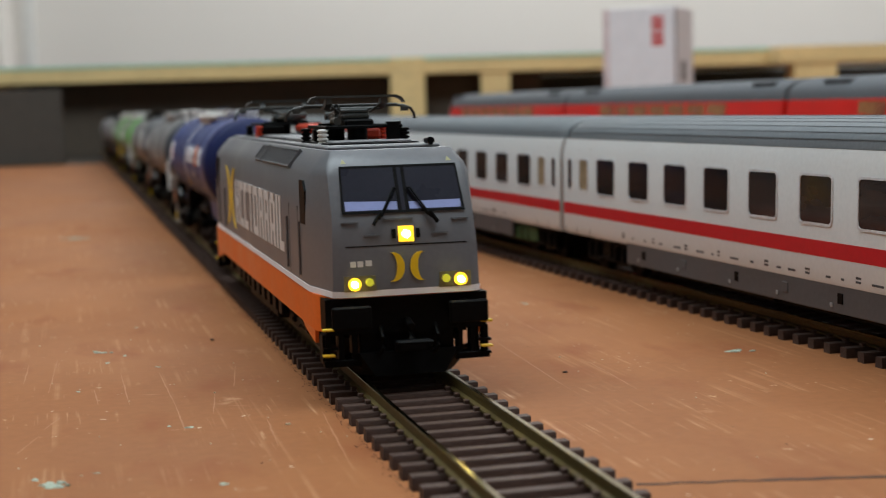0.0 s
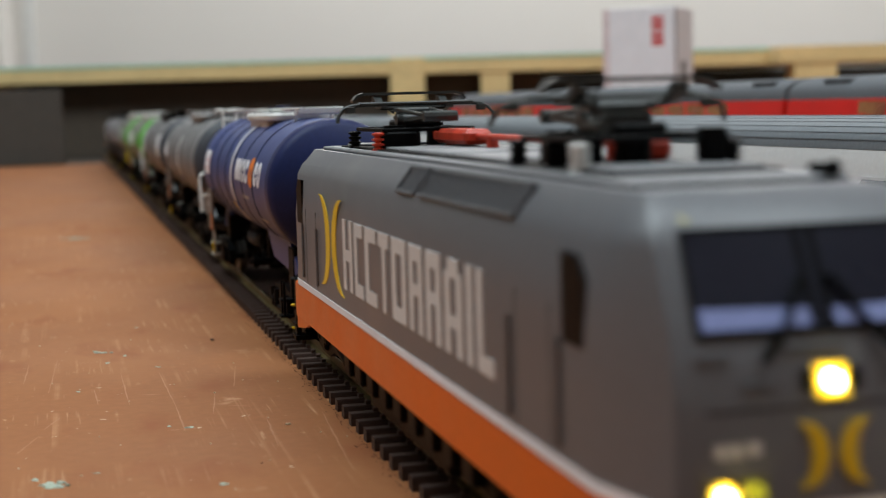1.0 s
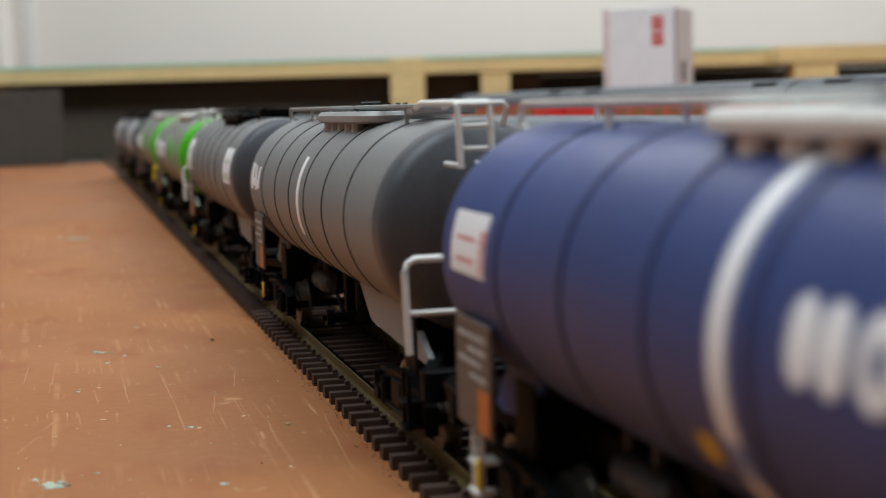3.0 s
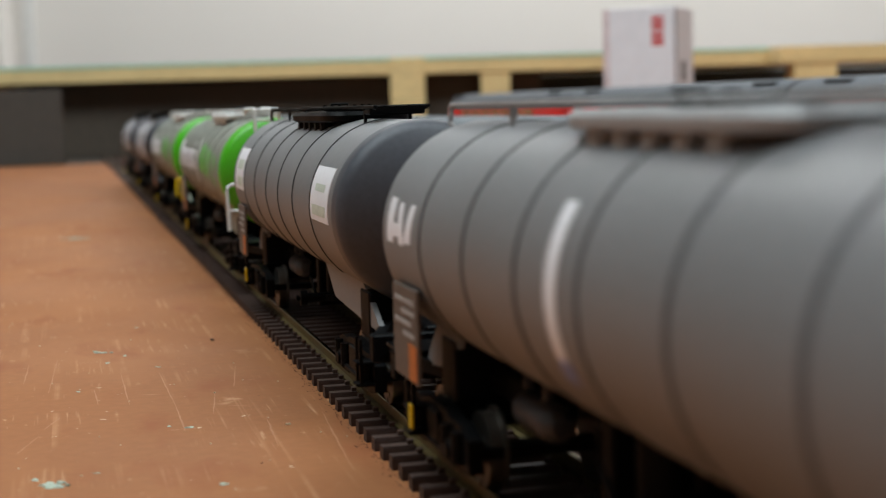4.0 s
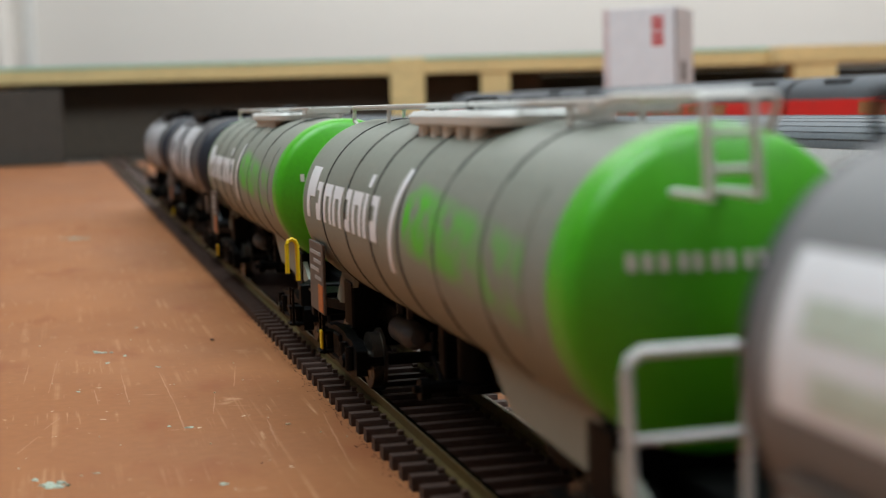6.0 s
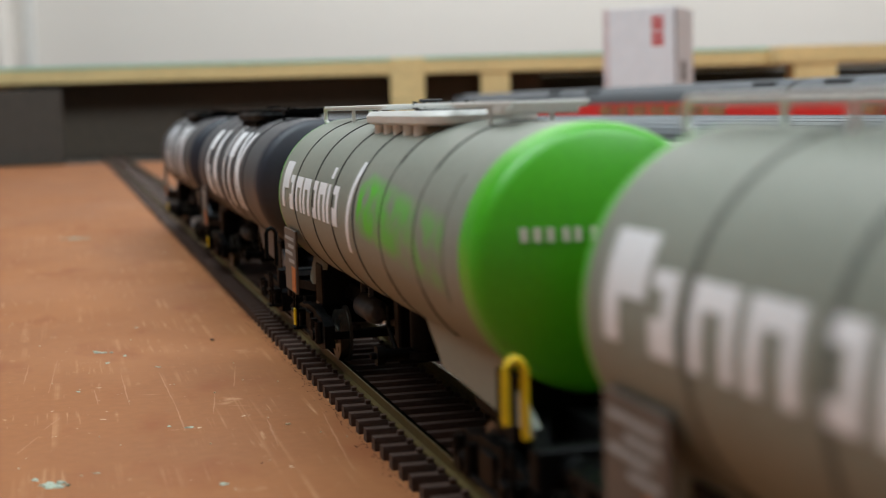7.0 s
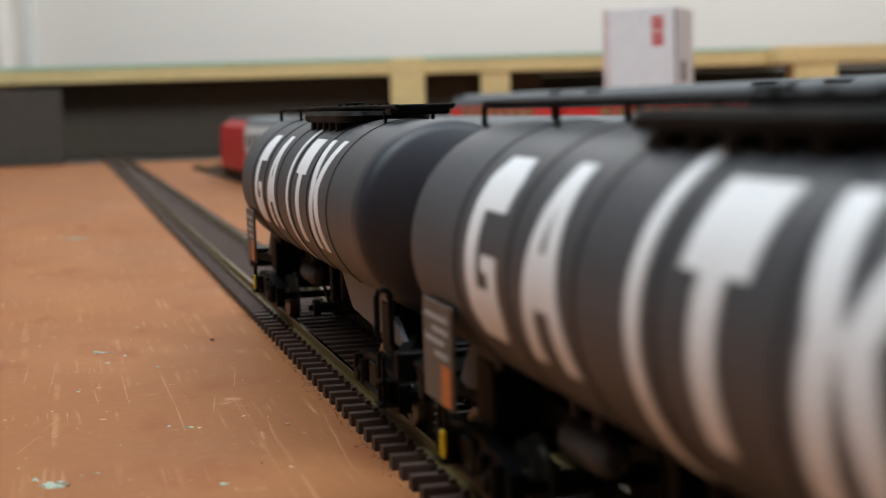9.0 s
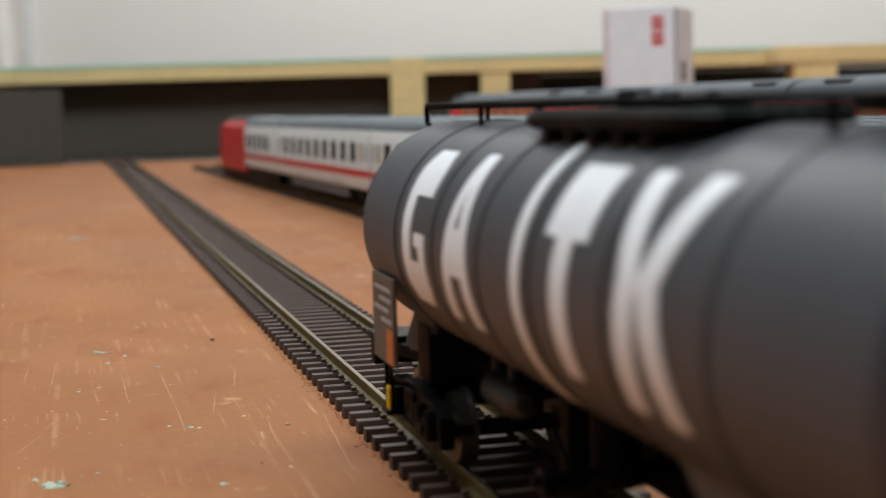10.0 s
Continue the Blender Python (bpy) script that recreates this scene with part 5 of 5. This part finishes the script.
def red_loco(y0):
    """A driving coach: off-white rear body and a red rounded cab."""
    c = thing("driving_coach", "off-white driving coach with a bright red cab end", "coach", COACH_LINE @ at(0, y0, RAIL), "standing coaches")
    b = bmesh.new()
    loft(b, [coach_section(y) for y in (-133, 4)])
    body = part("body", b, COACH_WHITE, c)
    arc = roof_arc()
    b = bmesh.new()
    loft(b, [[(x, y, z) for x, z in arc] for y in (-133, 4)])
    part("roof", b, COACH_ROOF, c)
    full = [(15.6, 6), (16.3, 12), (16.3, 22), (16.0, 36), (15.3, 41), (8, 46.4)]
    full = full + [(-x, z) for x, z in full[::-1]]
    b = bmesh.new()
    loft(b, [[(x, y, z) for x, z in full] for y in (4, 124)] + [[(x * 0.94, 146, 6 + (z - 6) * 0.96) for x, z in full], [(x * 0.8, 160, 6 + (z - 6) * 0.8) for x, z in full], [(x * 0.6, 168, 7 + (z - 6) * 0.55) for x, z in full]])
    part("cab", b, COACH_RED, c, "bright red cab end")
    part("cab_roof", boxed(-11, 11, 6, 122, 44.6, 47.4, bevel=0.8), COACH_SKIRT, c)
    for s in (-1, 1):
        part("red_stripe", on_coach_side(bmesh.new(), [(-133, 16.9), (4, 16.9), (4, 20.5), (-133, 20.5)], s, -0.2, 0.06), COACH_RED, body)
        for k in range(5):
            y = -98 + 22 * k
            w = part("window", shared(f"window{s}", lambda bb: coach_window(bb, s)), WINDOW_TRIM, body, m=at(0, y, 0))
            part("pane", shared(f"pane{s}", lambda bb: coach_pane(bb, s)), COACH_PANE, w)
    part("underframe", boxed(-13, 13, -126, 150, 0.5, 10.4, bevel=0.8), FRAME_BLACK, c)
    return c


COACH_GAP = 454.0
for k in (-1.5, -0.5, 0.5, 1.5):
    coach(COACH_GAP + 267 * k, "off-white long-distance coach with crimson stripe and grey roof", k == 0.5)
red_loco(COACH_GAP + 267 * 2 + 136)
RED_GAP = 587.0
red_coach(RED_GAP + 134, "red double-deck coach with grey roof")
red_coach(RED_GAP + 402, "red double-deck driving coach with sloping nose", nose=True)
red_coach(RED_GAP - 134, "red double-deck coach with grey roof")
red_coach(RED_GAP - 402, "red double-deck coach with grey roof")
structure("track_bed", boxed(-24, 24, -900, 1500, -7.9, 0.1, bevel=1), PINE_DARK, "raised plywood track bed", RED_LINE, "track bed")


# ---- carton ----
def carton():
    c = thing("white_carton", "upright white cardboard model box with red print", "box", back(194, 1350, 0, -24))
    part("box_body", boxed(-33, 33, -33, 33, 0, 140, bevel=0.8), CARTON, c)
    b = bmesh.new()
    for k, h in enumerate((6, 5, 6, 5)):
        box(b, 12, 23, -33.3, -33, 106 + k * 7, 106 + k * 7 + h - 0.6)
    part("red_bars", b, RED_PRINT, c)
    part("edge_strip", boxed(-33.2, -27, -33.3, -33, 0.5, 139.5), material("faint_pink_print", lin(212, 196, 198), 0.6), c)
    part("side_stripe", boxed(33, 33.3, -33, -27, 0.5, 139.5), material("grey_carton_print", lin(150, 148, 156), 0.6), c)
    part("dark_patch", boxed(33, 33.3, -10, 4, 74, 92), DARK_PRINT, c)


carton()

# ---- chips, crumbs and a crack on the board ----
def flake(bm, rng, size, flat=0.25):
    """A ragged crust with smaller crumbs broken off round it."""
    n = 13
    for k in range(1 if size < 1.2 else 4):
        r = size if k == 0 else size * rng.uniform(0.2, 0.4)
        cx, cy = (0, 0) if k == 0 else (size * rng.uniform(-1.6, 1.6), size * rng.uniform(-0.8, 0.8))
        pts = [(cx + r * g * math.cos(2 * math.pi * i / n), cy + 0.6 * r * g * math.sin(2 * math.pi * i / n)) for i, g in enumerate(rng.uniform(0.45, 1.15) for _ in range(n))]
        loft(bm, [[(x, y, 0) for x, y in pts], [(cx + (x - cx) * 0.85, cy + (y - cy) * 0.85, size * flat * rng.uniform(0.6, 1.2)) for x, y in pts]])
    return bm


TEAL = material("pale_teal_paint_chip", lin(158, 168, 150), 0.7, vary=0.25, fine=2500, coarse=600)
CRUMB = material("pale_crumb", lin(200, 176, 146), 0.7, vary=0.2)
SOIL = material("dark_crumb", lin(70, 46, 34), 0.8, vary=0.3)
CHIPS = [(-62.9, 312.2, 0.7), (-56.8, 361.7, 1.5), (-55.9, 346.1, 0.8), (-51.5, 355.1, 0.9), (-70.4, 238.1, 0.8), (-67.9, 233.4, 2.1), (-41.8, 224.8, 0.9), (64.0, 399.7, 1.1), (-46.5, 401.2, 0.6), (-46.9, 270.6, 0.6), (-43.4, 268.2, 0.8), (-59.0, 704.4, 3.5), (-44.8, 335.9, 0.7), (-60.7, 239.0, 0.6), (83.1, 303.1, 1.8), (23.0, 716.5, 0.6)]
chips = random.Random(12)
for x, y, size in CHIPS:
    tagged(part("paint_chip", flake(bmesh.new(), chips, size * 1.3, 0.1), TEAL, None, "pale teal paint chip lying on the brown board", at(x, y, 0.02, 0, 0, chips.uniform(0, 180))), category="debris", group="paint chips")


def crumbs(name, mat, label, spots, lo, hi, seed):
    rng = random.Random(seed)
    bm = bmesh.new()
    for x, y in spots(rng):
        s = rng.uniform(lo, hi)
        b = [(x + s * math.cos(a) * rng.uniform(0.6, 1), y + s * math.sin(a) * rng.uniform(0.6, 1)) for a in (0, 1.57, 3.14, 4.71)]
        loft(bm, [[(u, v, 0.0) for u, v in b], [(x + (u - x) * 0.6, y + (v - y) * 0.6, s * 0.7) for u, v in b]])
    tagged(part(name, bm, mat, None, label), category="debris", kind="stuff")


crumbs("crumbs", CRUMB, "pale crumbs scattered over the brown board", lambda r: [(r.uniform(-150, -16), r.uniform(170, 700)) for _ in range(150)] + [(r.uniform(18, 95), r.uniform(170, 700)) for _ in range(60)], 0.1, 0.35, 2)
crumbs("dust", SOIL, "dark grit along the sleeper ends", lambda r: [(-15.2 - abs(r.gauss(0, 0.8)), r.uniform(150, 900)) for _ in range(900)] + [(15.2 + abs(r.gauss(0, 1.0)), r.uniform(150, 700)) for _ in range(300)] + [(r.uniform(-150, 95), r.uniform(170, 700)) for _ in range(50)], 0.06, 0.2, 3)
SCRATCH = material("pale_scratch", lin(163, 112, 76), 0.75, vary=0.1, fine=1500, coarse=300, tint=lin(146, 95, 61))
SCRATCHES = ((-67.2, 355, -68.9, 313.7), (-73.6, 351, -74.3, 326), (-66.5, 286.4, -69.4, 276.7), (-70.4, 270.6, -73.9, 257.6), (-59.6, 313, -59.1, 297), (-53.4, 332, -53.1, 294),
             (-45.1, 329, -44.3, 288), (-44.3, 288, -44.4, 265.5), (-27.9, 330, -31, 305), (-17.8, 272.7, -20.8, 226.7), (-28.6, 272.7, -29.9, 247.6), (-35.5, 300, -37.9, 279),
             (-50.9, 303.7, -46.2, 302.7), (-34.6, 286.3, -29.8, 283.1), (-47.4, 267.2, -42.1, 267.2), (-64.9, 349.7, -55.5, 346.6), (36.9, 343, 33.4, 275), (52.2, 378, 51.3, 346), (47.8, 304, 46, 270))
bm = bmesh.new()
rng = random.Random(21)
for x0, y0, x1, y1 in SCRATCHES:
    n = 14
    rows = []
    for i in range(n + 1):
        k = i / n
        x, y = x0 + (x1 - x0) * k + rng.uniform(-0.08, 0.08), y0 + (y1 - y0) * k
        w = 0.2 * math.sin(math.pi * min(1, max(0, k * 0.94 + 0.03))) ** 0.5 * rng.uniform(0.25, 1.0)
        flat = abs(x1 - x0) > abs(y1 - y0)
        dx, dy = (0, w * 1.6) if flat else (w, 0)
        rows.append([(x - dx, y - dy, 0.004), (x + dx, y + dy, 0.004), (x + dx, y + dy, 0.012), (x - dx, y - dy, 0.012)])
    loft(bm, rows)
tagged(part("scratches", bm, SCRATCH, None, "thin pale scratches in the brown board paint"), category="scratches", kind="stuff")
for x, y, size, mat, label in ((-29.1, 369.7, 0.8, SOIL, "small dark crumb lying on the brown board"), (-25.8, 263.8, 0.55, CRUMB, "small pale crumb lying on the brown board"), (38.6, 293, 0.6, SOIL, "small dark crumb lying on the brown board")):
    tagged(part("crumb", flake(bmesh.new(), chips, size, 0.6), mat, None, label, at(x, y, 0.0)), category="debris", group="loose crumbs")
bm = bmesh.new()
rng = random.Random(9)
line = [(18 + k * 2.2, 202.2 - k * 0.52 + rng.uniform(-0.35, 0.35), 0.34 + 0.16 * rng.random() + (0.16 if k > 8 else 0)) for k in range(60)]
loft(bm, [[(x, y - w, 0.004), (x, y + w, 0.004), (x, y + w, 0.09), (x, y - w, 0.09)] for x, y, w in line])
tagged(part("board_crack", bm, SOIL, None, "thin dark crack across the brown board"), category="crack", kind="structure")

# ---- tracks, their sleepers last ----
track("straight model track of dark brown sleepers and nickel rails", pose(0, 0, 0), -1900, 1990, (150, 1500))
track("straight model track under the standing coaches", COACH_LINE, -500, 1500, (150, 1000))
track("straight model track under the red coaches", RED_LINE, -600, 1450, (2000, 2001))

SPEED = 162.49


# seconds, and the millimetres by which the train lags its mean speed
DRIFT = ((0, 0), (1, 0.6), (2, 0.8), (3, 1), (4, 1.2), (4.5, 1.8), (5, 4), (5.5, 6), (6, 6), (6.5, 5), (7, 3.8), (7.5, 3), (8, 2.6), (8.5, 2.2), (9, 1.4), (9.5, 0.4), (10, -0.8))


def motions():
    for vehicle, y0 in TRAIN:
        walk(vehicle, [(t, at(0, y0 - SPEED * t + d, RAIL)) for t, d in DRIFT])
    for wheel, y, r in WHEELS:
        turn = math.degrees(SPEED / r) / FPS
        walk(wheel, [(k / FPS, at(0, y, r, turn * k, 0, 0)) for k in range(0, 301)])


motions()
